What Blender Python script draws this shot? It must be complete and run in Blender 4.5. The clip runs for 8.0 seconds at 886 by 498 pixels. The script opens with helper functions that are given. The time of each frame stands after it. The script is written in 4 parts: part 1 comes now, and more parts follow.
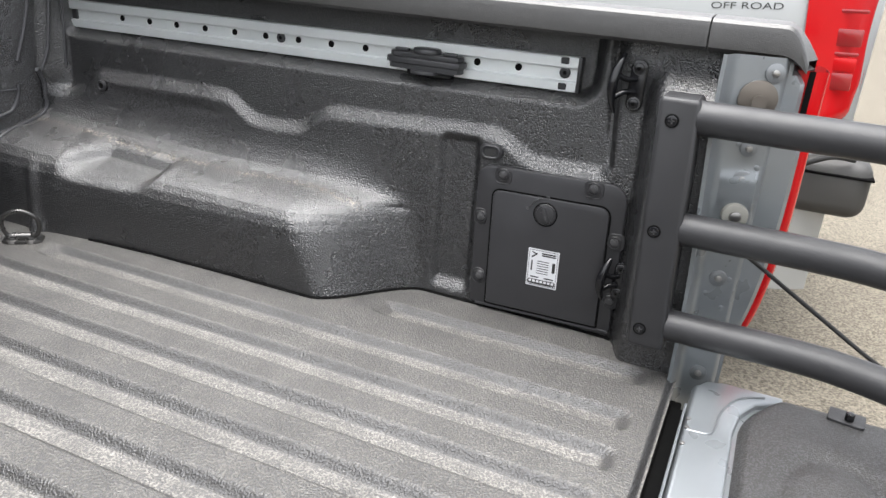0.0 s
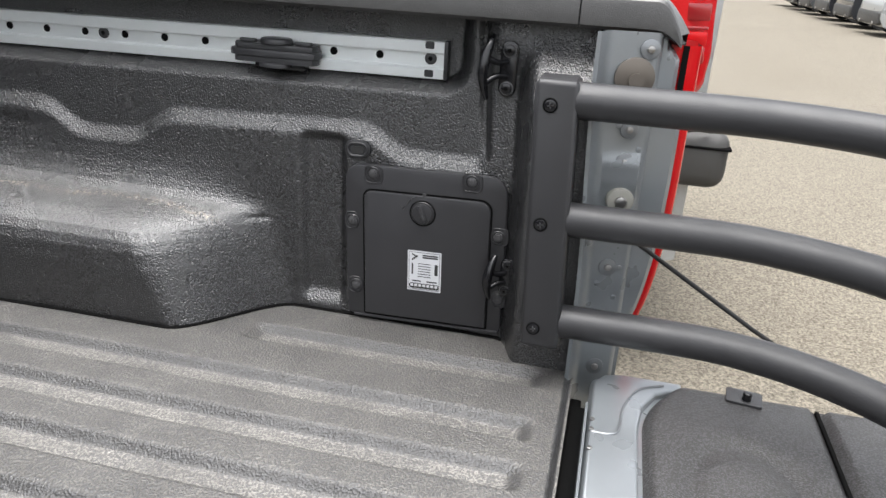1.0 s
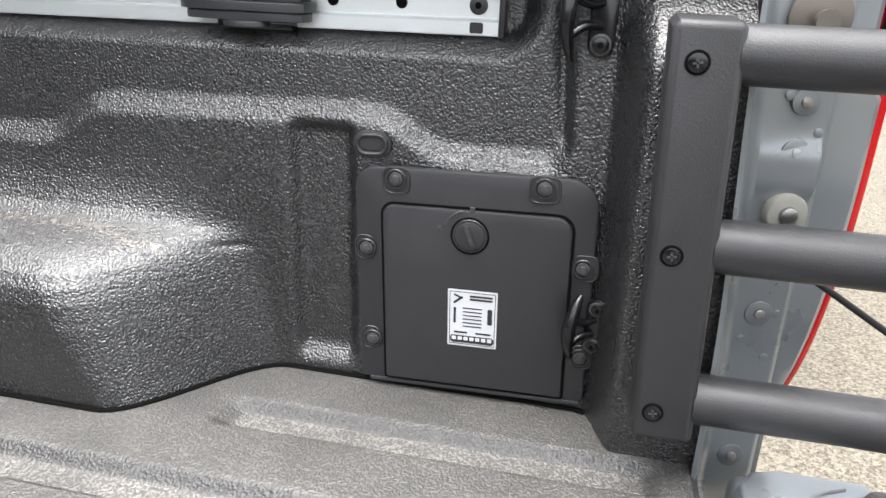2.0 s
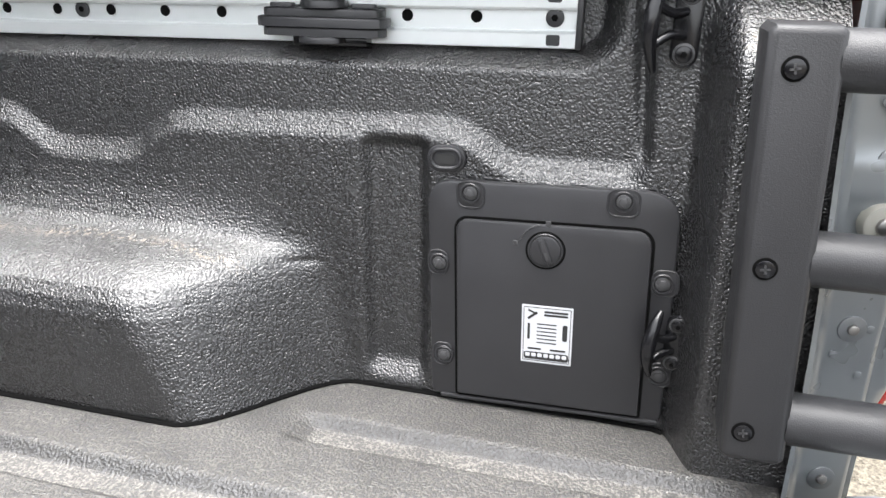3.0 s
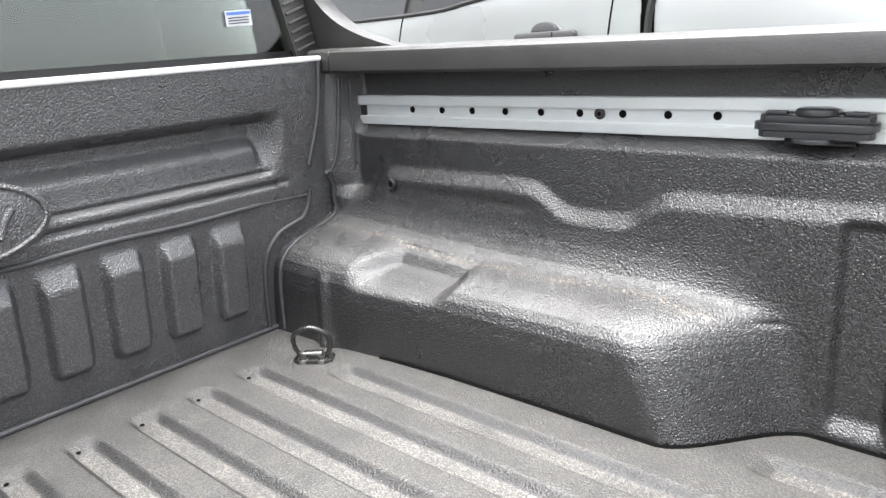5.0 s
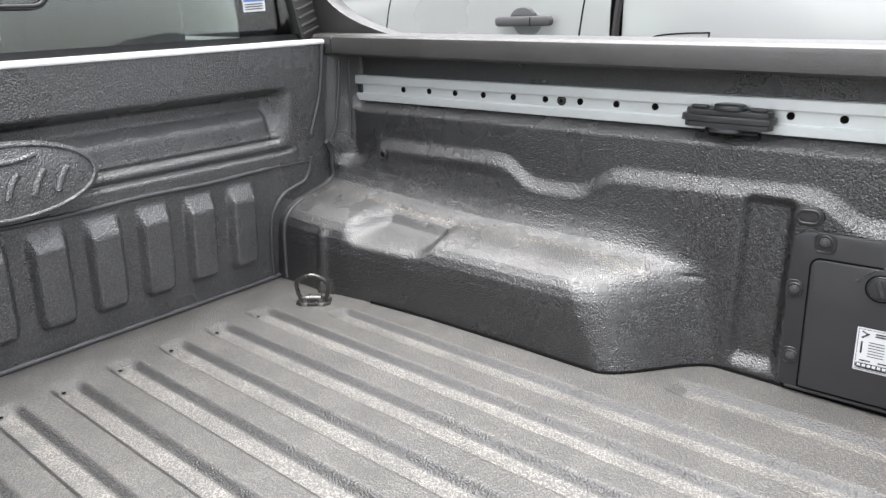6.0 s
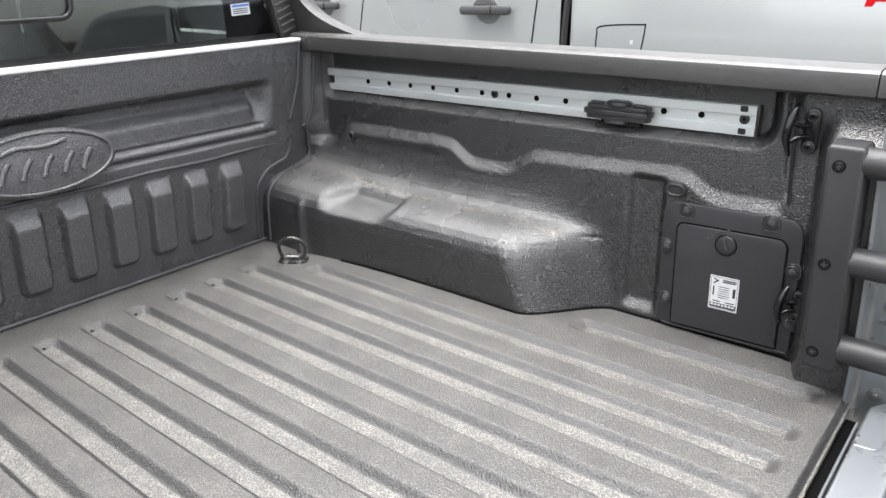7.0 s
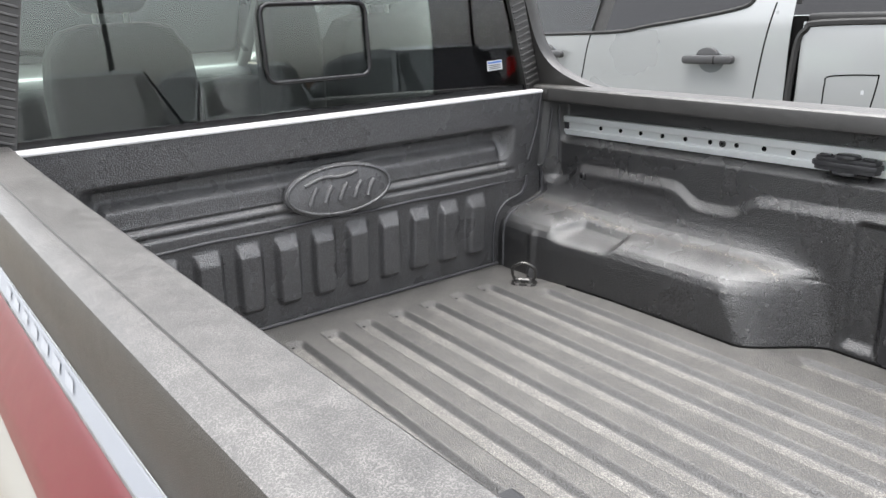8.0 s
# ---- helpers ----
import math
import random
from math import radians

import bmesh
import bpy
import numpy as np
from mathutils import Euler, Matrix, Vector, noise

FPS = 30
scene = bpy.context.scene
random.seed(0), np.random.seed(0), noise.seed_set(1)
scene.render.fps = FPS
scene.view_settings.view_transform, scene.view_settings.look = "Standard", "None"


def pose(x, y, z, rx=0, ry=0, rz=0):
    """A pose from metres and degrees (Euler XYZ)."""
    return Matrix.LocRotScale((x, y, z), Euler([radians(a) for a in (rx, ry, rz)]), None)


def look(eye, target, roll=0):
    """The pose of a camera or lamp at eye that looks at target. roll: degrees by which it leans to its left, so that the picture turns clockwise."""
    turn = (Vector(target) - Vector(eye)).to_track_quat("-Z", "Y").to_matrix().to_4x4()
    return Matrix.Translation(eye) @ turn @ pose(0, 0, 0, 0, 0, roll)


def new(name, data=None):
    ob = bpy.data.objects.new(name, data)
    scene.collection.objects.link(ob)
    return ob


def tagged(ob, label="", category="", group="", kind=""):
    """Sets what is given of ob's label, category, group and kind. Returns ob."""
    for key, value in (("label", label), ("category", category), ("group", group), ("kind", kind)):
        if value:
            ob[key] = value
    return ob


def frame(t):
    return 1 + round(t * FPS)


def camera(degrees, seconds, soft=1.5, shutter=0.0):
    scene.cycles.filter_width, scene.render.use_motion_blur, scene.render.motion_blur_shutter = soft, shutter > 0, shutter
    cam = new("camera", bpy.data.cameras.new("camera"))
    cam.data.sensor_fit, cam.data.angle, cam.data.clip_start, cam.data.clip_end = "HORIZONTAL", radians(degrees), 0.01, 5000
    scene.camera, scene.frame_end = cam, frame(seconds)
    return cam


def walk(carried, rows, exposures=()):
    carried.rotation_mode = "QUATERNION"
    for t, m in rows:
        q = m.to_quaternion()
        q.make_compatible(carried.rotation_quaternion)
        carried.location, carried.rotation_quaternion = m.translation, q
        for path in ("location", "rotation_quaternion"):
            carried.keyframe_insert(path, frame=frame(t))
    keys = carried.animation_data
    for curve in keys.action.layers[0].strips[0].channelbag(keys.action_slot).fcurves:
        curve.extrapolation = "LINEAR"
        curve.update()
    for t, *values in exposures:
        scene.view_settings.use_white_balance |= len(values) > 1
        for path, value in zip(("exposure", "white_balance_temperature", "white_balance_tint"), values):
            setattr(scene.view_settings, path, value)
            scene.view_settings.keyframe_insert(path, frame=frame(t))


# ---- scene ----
cam = camera(61.7, 8.0)

PATH = [
    (0, (1.422, -1.116, 0.566), (0.697, 0.597, -0.17), 4.4),
    (0.5, (1.437, -1.142, 0.549), (0.947, 0.662, -0.162), 3.8),
    (1, (1.385, -1.02, 0.552), (0.984, 0.793, -0.191), 3.3),
    (1.2, (1.34, -0.925, 0.536), (0.955, 0.887, -0.219), 3.1),
    (2.3, (1.234, -0.689, 0.452), (0.839, 1.124, -0.299), 1.6),
    (2.5, (1.225, -0.695, 0.452), (0.814, 1.124, -0.274), 1.5),
    (3, (1.213, -0.708, 0.451), (0.721, 1.098, -0.251), 0.7),
    (3.5, (1.192, -0.727, 0.466), (0.548, 1.047, -0.195), -0.2),
    (4, (1.159, -0.784, 0.507), (0.297, 0.911, -0.114), -1.5),
    (4.5, (1.13, -0.867, 0.513), (0.033, 0.704, -0.059), -2.5),
    (5, (1.154, -0.946, 0.537), (-0.143, 0.468, -0.028), -3.5),
    (5.2, (1.169, -0.976, 0.535), (-0.168, 0.405, -0.016), -2.9),
    (6.5, (1.397, -1.202, 0.634), (0.215, 0.25, -0.068), -0.8),
    (7, (1.528, -1.287, 0.671), (0.336, 0.149, -0.048), -1.1),
    (7.5, (1.671, -1.379, 0.694), (0.288, -0.105, 0.011), -1.7),
    (7.7, (1.681, -1.422, 0.719), (0.217, -0.232, 0.055), -2.2),
    (8, (1.622, -1.512, 0.731), (0.064, -0.418, 0.116), -2.2),
]
walk(cam, [(t, look(eye, target, roll)) for t, eye, target, roll in PATH],
     exposures=[(0, 2.42), (1.0, 2.25), (2.5, 2.92), (4.5, 2.95), (5.2, 2.92), (6.5, 2.6), (7.5, 2.55), (8.0, 2.4)])


# ---- light ----
world = bpy.data.worlds.new("overcast_sky")
scene.world = world
world.use_nodes = True
wn = world.node_tree
sky = wn.nodes.new("ShaderNodeTexSky")
sky.sky_type = "NISHITA"
sky.sun_disc = False
sky.sun_elevation = radians(75)
sky.sun_rotation = radians(200)
sky.dust_density = 3.0
grey = wn.nodes.new("ShaderNodeHueSaturation")
grey.inputs["Saturation"].default_value = 0.2
wn.links.new(sky.outputs[0], grey.inputs["Color"])
wn.links.new(grey.outputs[0], wn.nodes["Background"].inputs[0])
wn.nodes["Background"].inputs[1].default_value = 0.095
sun_data = bpy.data.lights.new("sun", "SUN")
sun_data.energy = 1.5
sun_data.angle = radians(70)
sun_data.color = (1.0, 0.99, 0.985)
sun = new("sun", sun_data)
sun.matrix_world = look((0, 0, 6), (0.2, 0.2, 0))


# ---- materials ----
def nodes_of(name):
    m = bpy.data.materials.new(name)
    m.use_nodes = True
    nt = m.node_tree
    return m, nt, nt.nodes["Principled BSDF"]


def noise_node(nt, coord, scale, detail=3.0, rough=0.55):
    n = nt.nodes.new("ShaderNodeTexNoise")
    n.inputs["Scale"].default_value = scale
    n.inputs["Detail"].default_value = detail
    n.inputs["Roughness"].default_value = rough
    nt.links.new(coord, n.inputs["Vector"])
    return n


def ramp_node(nt, fac, stops):
    r = nt.nodes.new("ShaderNodeValToRGB")
    while len(r.color_ramp.elements) < len(stops):
        r.color_ramp.elements.new(0.5)
    for e, (p, c) in zip(r.color_ramp.elements, stops):
        e.position = p
        e.color = (c, c, c, 1) if isinstance(c, (int, float)) else (*c, 1)
    nt.links.new(fac, r.inputs[0])
    return r


def mix_node(nt, fac, a, b):
    x = nt.nodes.new("ShaderNodeMix")
    x.data_type = "RGBA"
    for value, sock in ((fac, x.inputs[0]), (a, x.inputs[6]), (b, x.inputs[7])):
        if isinstance(value, (int, float)):
            sock.default_value = value
        elif isinstance(value, tuple):
            sock.default_value = (*value, 1)
        else:
            nt.links.new(value, sock)
    return x.outputs[2]


def bump_node(nt, height, strength, distance, normal=None):
    b = nt.nodes.new("ShaderNodeBump")
    b.inputs["Strength"].default_value = strength
    b.inputs["Distance"].default_value = distance
    nt.links.new(height, b.inputs["Height"])
    if normal:
        nt.links.new(normal, b.inputs["Normal"])
    return b.outputs[0]


def place_of(nt):
    return nt.nodes.new("ShaderNodeNewGeometry").outputs["Position"]


def plain(name, colour, rough=0.5, metal=0.0, coat=0.0, vary=0.12, scale=30.0, bump=0.0, fine=600.0):
    """Paint, plastic or metal with soft uneven patches and a fine grain."""
    m, nt, p = nodes_of(name)
    co = place_of(nt)
    n = noise_node(nt, co, scale)
    lo = tuple(c * (1 - vary) for c in colour)
    hi = tuple(min(1, c * (1 + vary)) for c in colour)
    nt.links.new(mix_node(nt, n.outputs[0], lo, hi), p.inputs["Base Color"])
    r = ramp_node(nt, n.outputs[0], ((0.3, max(0.02, rough - min(0.06, vary * 0.5))), (0.7, min(1, rough + min(0.06, vary * 0.5)))))
    nt.links.new(r.outputs[0], p.inputs["Roughness"])
    p.inputs["Metallic"].default_value = metal
    p.inputs["Coat Weight"].default_value = coat
    if bump:
        g = noise_node(nt, co, fine, 2)
        nt.links.new(bump_node(nt, g.outputs[0], bump, 0.001), p.inputs["Normal"])
    return m


def maths(nt, op, a, b=0.0, clamp=False):
    m = nt.nodes.new("ShaderNodeMath")
    m.operation = op
    m.use_clamp = clamp
    for value, sock in ((a, m.inputs[0]), (b, m.inputs[1])):
        if isinstance(value, (int, float)):
            sock.default_value = value
        else:
            nt.links.new(value, sock)
    return m.outputs[0]


def liner(name, base, rough, grain, relief, dust=0.0, level=0.0, groove=0.0, dust_colour=(0.25, 0.235, 0.21), streak=None, spec=0.5, mottle=11.0, glint=0.05, coat=0.0, flat=0.60):
    """Sprayed-on bed liner: pebbled black coat. dust lies everywhere in the hollows of the grain,
    level: more of it on level parts, with their sky sheen painted in, groove: more of it in the pressed grooves of the
    floor."""
    m, nt, p = nodes_of(name)
    co = place_of(nt)
    warp = noise_node(nt, co, grain * 0.5, 1)
    add = nt.nodes.new("ShaderNodeMixRGB")
    add.blend_type = "LINEAR_LIGHT"
    add.inputs[0].default_value = 0.3 / grain
    nt.links.new(co, add.inputs[1])
    nt.links.new(warp.outputs["Color"], add.inputs[2])
    v = nt.nodes.new("ShaderNodeTexVoronoi")
    v.feature = "SMOOTH_F1"
    v.inputs["Scale"].default_value = grain
    v.inputs["Smoothness"].default_value = 0.6
    nt.links.new(add.outputs[0], v.inputs["Vector"])
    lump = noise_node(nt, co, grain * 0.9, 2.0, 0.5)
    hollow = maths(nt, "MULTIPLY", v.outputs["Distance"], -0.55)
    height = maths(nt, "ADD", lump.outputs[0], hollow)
    uneven = noise_node(nt, co, 38.0, 2)
    normal = bump_node(nt, height, 1.0, relief, bump_node(nt, uneven.outputs[0], 1.0, 0.0005))
    nt.links.new(normal, p.inputs["Normal"])
    p.inputs["Coat Weight"].default_value = coat
    p.inputs["Coat Roughness"].default_value = 0.33
    nt.links.new(bump_node(nt, height, 1.0, relief * 0.35), p.inputs["Coat Normal"])
    big = noise_node(nt, co, 6.0, 4)
    tone = mix_node(nt, big.outputs[0], tuple(c * 0.8 for c in base), tuple(c * 1.2 for c in base))
    # Glints painted in: grain tips lightened, hollows blackened like shaded pits.
    grain_glint = ramp_node(nt, height, ((0.20, 0.0), (0.36, 1.0)))
    tone = mix_node(nt, grain_glint.outputs[0], mix_node(nt, 0.85, tone, (0.0, 0.0, 0.0)), mix_node(nt, glint, tone, (0.5, 0.5, 0.53)))
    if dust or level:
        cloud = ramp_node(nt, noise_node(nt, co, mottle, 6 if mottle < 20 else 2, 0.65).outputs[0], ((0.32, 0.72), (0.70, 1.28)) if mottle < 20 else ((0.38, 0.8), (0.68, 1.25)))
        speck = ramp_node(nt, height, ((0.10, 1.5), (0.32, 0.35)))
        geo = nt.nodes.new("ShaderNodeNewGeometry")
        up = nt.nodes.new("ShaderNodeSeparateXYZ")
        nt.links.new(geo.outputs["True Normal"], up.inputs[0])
        # Settled dust plus painted sheen on level faces; slopes stay darker.
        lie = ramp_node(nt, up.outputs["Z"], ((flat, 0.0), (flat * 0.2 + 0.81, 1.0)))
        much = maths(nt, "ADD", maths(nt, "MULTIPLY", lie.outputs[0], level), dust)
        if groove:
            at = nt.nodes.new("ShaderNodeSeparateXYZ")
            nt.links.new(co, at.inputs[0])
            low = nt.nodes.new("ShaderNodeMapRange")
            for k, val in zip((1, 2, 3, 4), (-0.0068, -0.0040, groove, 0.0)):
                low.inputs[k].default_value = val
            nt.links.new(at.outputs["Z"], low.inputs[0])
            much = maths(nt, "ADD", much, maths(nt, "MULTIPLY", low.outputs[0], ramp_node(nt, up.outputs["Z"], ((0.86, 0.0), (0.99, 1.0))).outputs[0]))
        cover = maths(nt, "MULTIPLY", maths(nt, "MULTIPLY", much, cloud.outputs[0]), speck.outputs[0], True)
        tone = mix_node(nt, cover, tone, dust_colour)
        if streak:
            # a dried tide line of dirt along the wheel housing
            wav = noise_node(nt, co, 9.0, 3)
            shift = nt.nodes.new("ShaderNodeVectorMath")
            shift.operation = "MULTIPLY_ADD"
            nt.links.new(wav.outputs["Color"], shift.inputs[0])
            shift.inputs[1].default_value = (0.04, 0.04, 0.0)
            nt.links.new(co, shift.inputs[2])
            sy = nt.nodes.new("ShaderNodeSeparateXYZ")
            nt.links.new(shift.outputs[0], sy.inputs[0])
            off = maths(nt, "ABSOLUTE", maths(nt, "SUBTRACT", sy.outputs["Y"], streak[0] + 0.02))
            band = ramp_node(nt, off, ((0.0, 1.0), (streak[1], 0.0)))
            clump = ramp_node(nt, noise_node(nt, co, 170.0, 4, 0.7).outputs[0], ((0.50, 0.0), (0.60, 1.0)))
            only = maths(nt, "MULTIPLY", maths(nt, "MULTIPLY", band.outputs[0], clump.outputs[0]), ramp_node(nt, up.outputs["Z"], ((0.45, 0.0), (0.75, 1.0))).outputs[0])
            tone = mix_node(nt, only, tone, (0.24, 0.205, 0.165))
    nt.links.new(tone, p.inputs["Base Color"])
    r = ramp_node(nt, big.outputs[0], ((0.3, max(0.03, rough - 0.05)), (0.7, rough + 0.05)))
    nt.links.new(r.outputs[0], p.inputs["Roughness"])
    p.inputs["Specular IOR Level"].default_value = spec
    return m


WALL = liner("black_liner", (0.006, 0.006, 0.0072), 0.28, 410, 0.0018, dust=0.012, level=0.20, dust_colour=(0.25, 0.245, 0.24), streak=(-0.058, 0.009), spec=1.0, coat=0.35, glint=0.03)
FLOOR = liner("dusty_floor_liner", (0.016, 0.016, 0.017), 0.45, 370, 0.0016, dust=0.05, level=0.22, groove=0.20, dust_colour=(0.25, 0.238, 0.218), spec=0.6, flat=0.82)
# Front wall has a lighter base tone than the side walls.
FRONT = liner("front_liner", (0.030, 0.0305, 0.035), 0.28, 380, 0.0020, dust=0.09, level=0.36, dust_colour=(0.25, 0.245, 0.24), spec=1.0, coat=0.50, glint=0.11)
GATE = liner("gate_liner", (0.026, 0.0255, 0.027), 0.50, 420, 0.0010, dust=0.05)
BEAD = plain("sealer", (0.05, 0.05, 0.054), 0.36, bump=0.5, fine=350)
CAP = liner("rail_cap_plastic", (0.025, 0.0238, 0.023), 0.38, 900, 0.0003, dust=0.05, level=0.27, dust_colour=(0.22, 0.21, 0.20), mottle=48.0, glint=0.0, spec=0.8)
DOORP = plain("door_plastic", (0.022, 0.022, 0.0240), 0.38, bump=0.2, fine=900)
# Paler than the door plastic: paints ring highlights on bolts and slots.
RINGP = plain("bolt_highlight_plastic", (0.045, 0.045, 0.047), 0.28, bump=0.2, fine=900)
GREYP = plain("tube_powder_coat", (0.0205, 0.0205, 0.0222), 0.45, bump=0.3, fine=900)
BLACK = plain("gloss_black", (0.005, 0.005, 0.006), 0.20)
VOID = plain("shadow_black", (0.004, 0.004, 0.004), 0.9)
VOID.node_tree.nodes["Principled BSDF"].inputs["Specular IOR Level"].default_value = 0.05
ALU = plain("aluminium", (0.74, 0.765, 0.765), 0.42, metal=0.6, vary=0.04, scale=12)
STEEL = plain("steel", (0.35, 0.34, 0.33), 0.35, metal=1.0)
JAMB = plain("silver_jamb_paint", (0.21, 0.225, 0.237), 0.30, metal=0.45, coat=0.3, vary=0.08, scale=14)
WASHER = plain("grey_washer", (0.20, 0.21, 0.22), 0.35, metal=0.6)
DSTEEL = plain("dark_steel", (0.10, 0.098, 0.095), 0.30, metal=0.9)
BROWNST = plain("brown_steel", (0.12, 0.105, 0.09), 0.4, metal=0.5)
SILVER = plain("silver_body_paint", (0.32, 0.33, 0.33), 0.28, metal=0.3, coat=0.6, vary=0.02, scale=3)
WHITE = plain("white_paint", (0.75, 0.75, 0.75), 0.35, coat=0.4, vary=0.03)
RED = plain("red_lens", (0.40, 0.004, 0.006), 0.22, coat=0.25, vary=0.05)
RED.node_tree.nodes["Principled BSDF"].inputs["Specular IOR Level"].default_value = 0.2
REDPAINT = plain("red_decal", (0.085, 0.007, 0.013), 0.3, coat=0.2, vary=0.05)
GREYDECAL = plain("grey_decal", (0.14, 0.15, 0.17), 0.4, coat=0.2, vary=0.05)
BARGREY = plain("pale_grey_print", (0.19, 0.20, 0.22), 0.4, vary=0.05)
STICK = plain("white_sticker", (0.5, 0.51, 0.53), 0.35, vary=0.03)
BUMPW = plain("pale_plastic", (0.22, 0.215, 0.19), 0.5)
INK = plain("black_ink", (0.02, 0.02, 0.02), 0.5)
REDSIGN = plain("red_sign_paint", (0.30, 0.012, 0.02), 0.4, vary=0.1)
HANDLE = plain("handle_plastic", (0.05, 0.05, 0.052), 0.5, bump=0.2)
RUBBER = plain("rubber", (0.015, 0.015, 0.015), 0.75)
SEAT = plain("dark_seat_cloth", (0.012, 0.012, 0.014), 0.85, bump=0.3)
BUMPER = plain("bumper_plastic", (0.035, 0.034, 0.032), 0.55, bump=0.2)


def glass_mat(name, tint):
    """A thin pane: tinted see-through with a clear reflection on top."""
    m, nt, p = nodes_of(name)
    nt.nodes.remove(p)
    see = nt.nodes.new("ShaderNodeBsdfTransparent")
    see.inputs["Color"].default_value = (*tint, 1)
    gloss = nt.nodes.new("ShaderNodeBsdfGlossy")
    gloss.inputs["Roughness"].default_value = 0.0
    fres = nt.nodes.new("ShaderNodeFresnel")
    fres.inputs["IOR"].default_value = 1.75
    mix = nt.nodes.new("ShaderNodeMixShader")
    nt.links.new(fres.outputs[0], mix.inputs[0])
    nt.links.new(see.outputs[0], mix.inputs[1])
    nt.links.new(gloss.outputs[0], mix.inputs[2])
    nt.links.new(mix.outputs[0], nt.nodes["Material Output"].inputs["Surface"])
    return m


GLASS = glass_mat("tinted_glass", (0.78, 0.84, 0.81))
CLEAR = glass_mat("clear_glass", (0.86, 0.96, 0.91))

GROUND, gnt, gp = nodes_of("worn_lot_surface")
gco = place_of(gnt)
g1 = noise_node(gnt, gco, 0.5, 5)
g2 = noise_node(gnt, gco, 95.0, 5, 0.75)
gv = gnt.nodes.new("ShaderNodeTexVoronoi")
gv.inputs["Scale"].default_value = 75.0
gnt.links.new(gco, gv.inputs["Vector"])
ga = mix_node(gnt, g1.outputs[0], (0.130, 0.115, 0.090), (0.170, 0.153, 0.125))
gb = ramp_node(gnt, g2.outputs[0], ((0.34, 0.25), (0.62, 1.45)))
gm = gnt.nodes.new("ShaderNodeMixRGB")
gm.blend_type = "MULTIPLY"
gm.inputs[0].default_value = 1.0
gnt.links.new(ga, gm.inputs[1])
gnt.links.new(gb.outputs[0], gm.inputs[2])
gnt.links.new(gm.outputs[0], gp.inputs["Base Color"])
gp.inputs["Roughness"].default_value = 0.9
gp.inputs["Specular IOR Level"].default_value = 0.15
gnt.links.new(bump_node(gnt, gv.outputs["Distance"], 0.6, 0.008), gp.inputs["Normal"])


# ---- building helpers ----
def thing(name, loc, label, category, group="", kind=""):
    e = new(name)
    e.location = loc
    e.empty_display_size = 0.05
    bpy.context.view_layer.update()
    return tagged(e, label, category, group, kind)


def part(name, data, material, parent=None, label=""):
    """Links a bmesh or mesh, given in world coordinates, as one object under a thing or part."""
    if isinstance(data, bmesh.types.BMesh):
        me = bpy.data.meshes.new(name)
        data.to_mesh(me)
        data.free()
    else:
        me = data
    me.materials.append(material)
    ob = new(name, me)
    if parent:
        ob.parent = parent
        m = Matrix.Identity(4)
        up = parent
        while up:
            m = Matrix.Translation(up.location) @ m if up.type == "EMPTY" else m
            up = up.parent
        ob.matrix_parent_inverse = m.inverted() if parent.type == "EMPTY" else Matrix.Identity(4)
    if label:
        ob["label"] = label
    return ob


def smooth(me, angle=40):
    me.polygons.foreach_set("use_smooth", [True] * len(me.polygons))
    if angle < 180:
        me.set_sharp_from_angle(angle=radians(angle))
    return me


def grid(name, P, closed=False, angle=180, keep=None):
    """A sheet from an array of places, rows by columns. keep: which quads stay."""
    P = np.asarray(P, float)
    a, b = P.shape[:2]
    i = np.arange(a * b).reshape(a, b)
    if closed:
        i = np.concatenate([i, i[:, :1]], 1)
    q = np.stack([i[:-1, :-1], i[1:, :-1], i[1:, 1:], i[:-1, 1:]], -1)
    q = q[keep] if keep is not None else q.reshape(-1, 4)
    me = bpy.data.meshes.new(name)
    me.from_pydata(P.reshape(-1, 3).tolist(), [], q.reshape(-1, 4).tolist())
    me.validate()
    return smooth(me, angle)


def ss(a, b, t):
    t = np.clip((np.asarray(t, float) - a) / (b - a), 0, 1)
    return t * t * (3 - 2 * t)


def ramp(a, b, t, r):
    """A straight slope from 0 at a to 1 at b with its two bends rounded by r."""
    t = np.asarray(t, float)
    return sum(np.clip((t + d - a) / (b - a), 0, 1) for d in np.linspace(-r, r, 7)) / 7


def tube(name, path, radius, n=12, caps=True):
    """A round rod along a smooth path; radius a number or one for each place."""
    path = [Vector(p) for p in path]
    rs = [radius] * len(path) if isinstance(radius, (int, float)) else radius
    bm = bmesh.new()
    rings, up = [], None
    for k, p in enumerate(path):
        d = (path[min(k + 1, len(path) - 1)] - path[max(k - 1, 0)]).normalized()
        if up is None:
            up = d.orthogonal().normalized()
        up = (up - d * up.dot(d)).normalized()
        side = d.cross(up)
        rings.append([bm.verts.new(p + rs[k] * (math.cos(t) * up + math.sin(t) * side)) for t in (2 * math.pi * j / n for j in range(n))])
    for r0, r1 in zip(rings, rings[1:]):
        for j in range(n):
            bm.faces.new((r0[j], r0[(j + 1) % n], r1[(j + 1) % n], r1[j]))
    if caps:
        bm.faces.new(rings[0][::-1])
        bm.faces.new(rings[-1])
    me = bpy.data.meshes.new(name)
    bmesh.ops.recalc_face_normals(bm, faces=bm.faces)
    bm.to_mesh(me)
    bm.free()
    return smooth(me, 50)


def catmull(pts, n=8):
    pts = [Vector(p) for p in pts]
    out = []
    for k in range(len(pts) - 1):
        p0, p1, p2, p3 = pts[max(k - 1, 0)], pts[k], pts[k + 1], pts[min(k + 2, len(pts) - 1)]
        for j in range(n):
            t = j / n
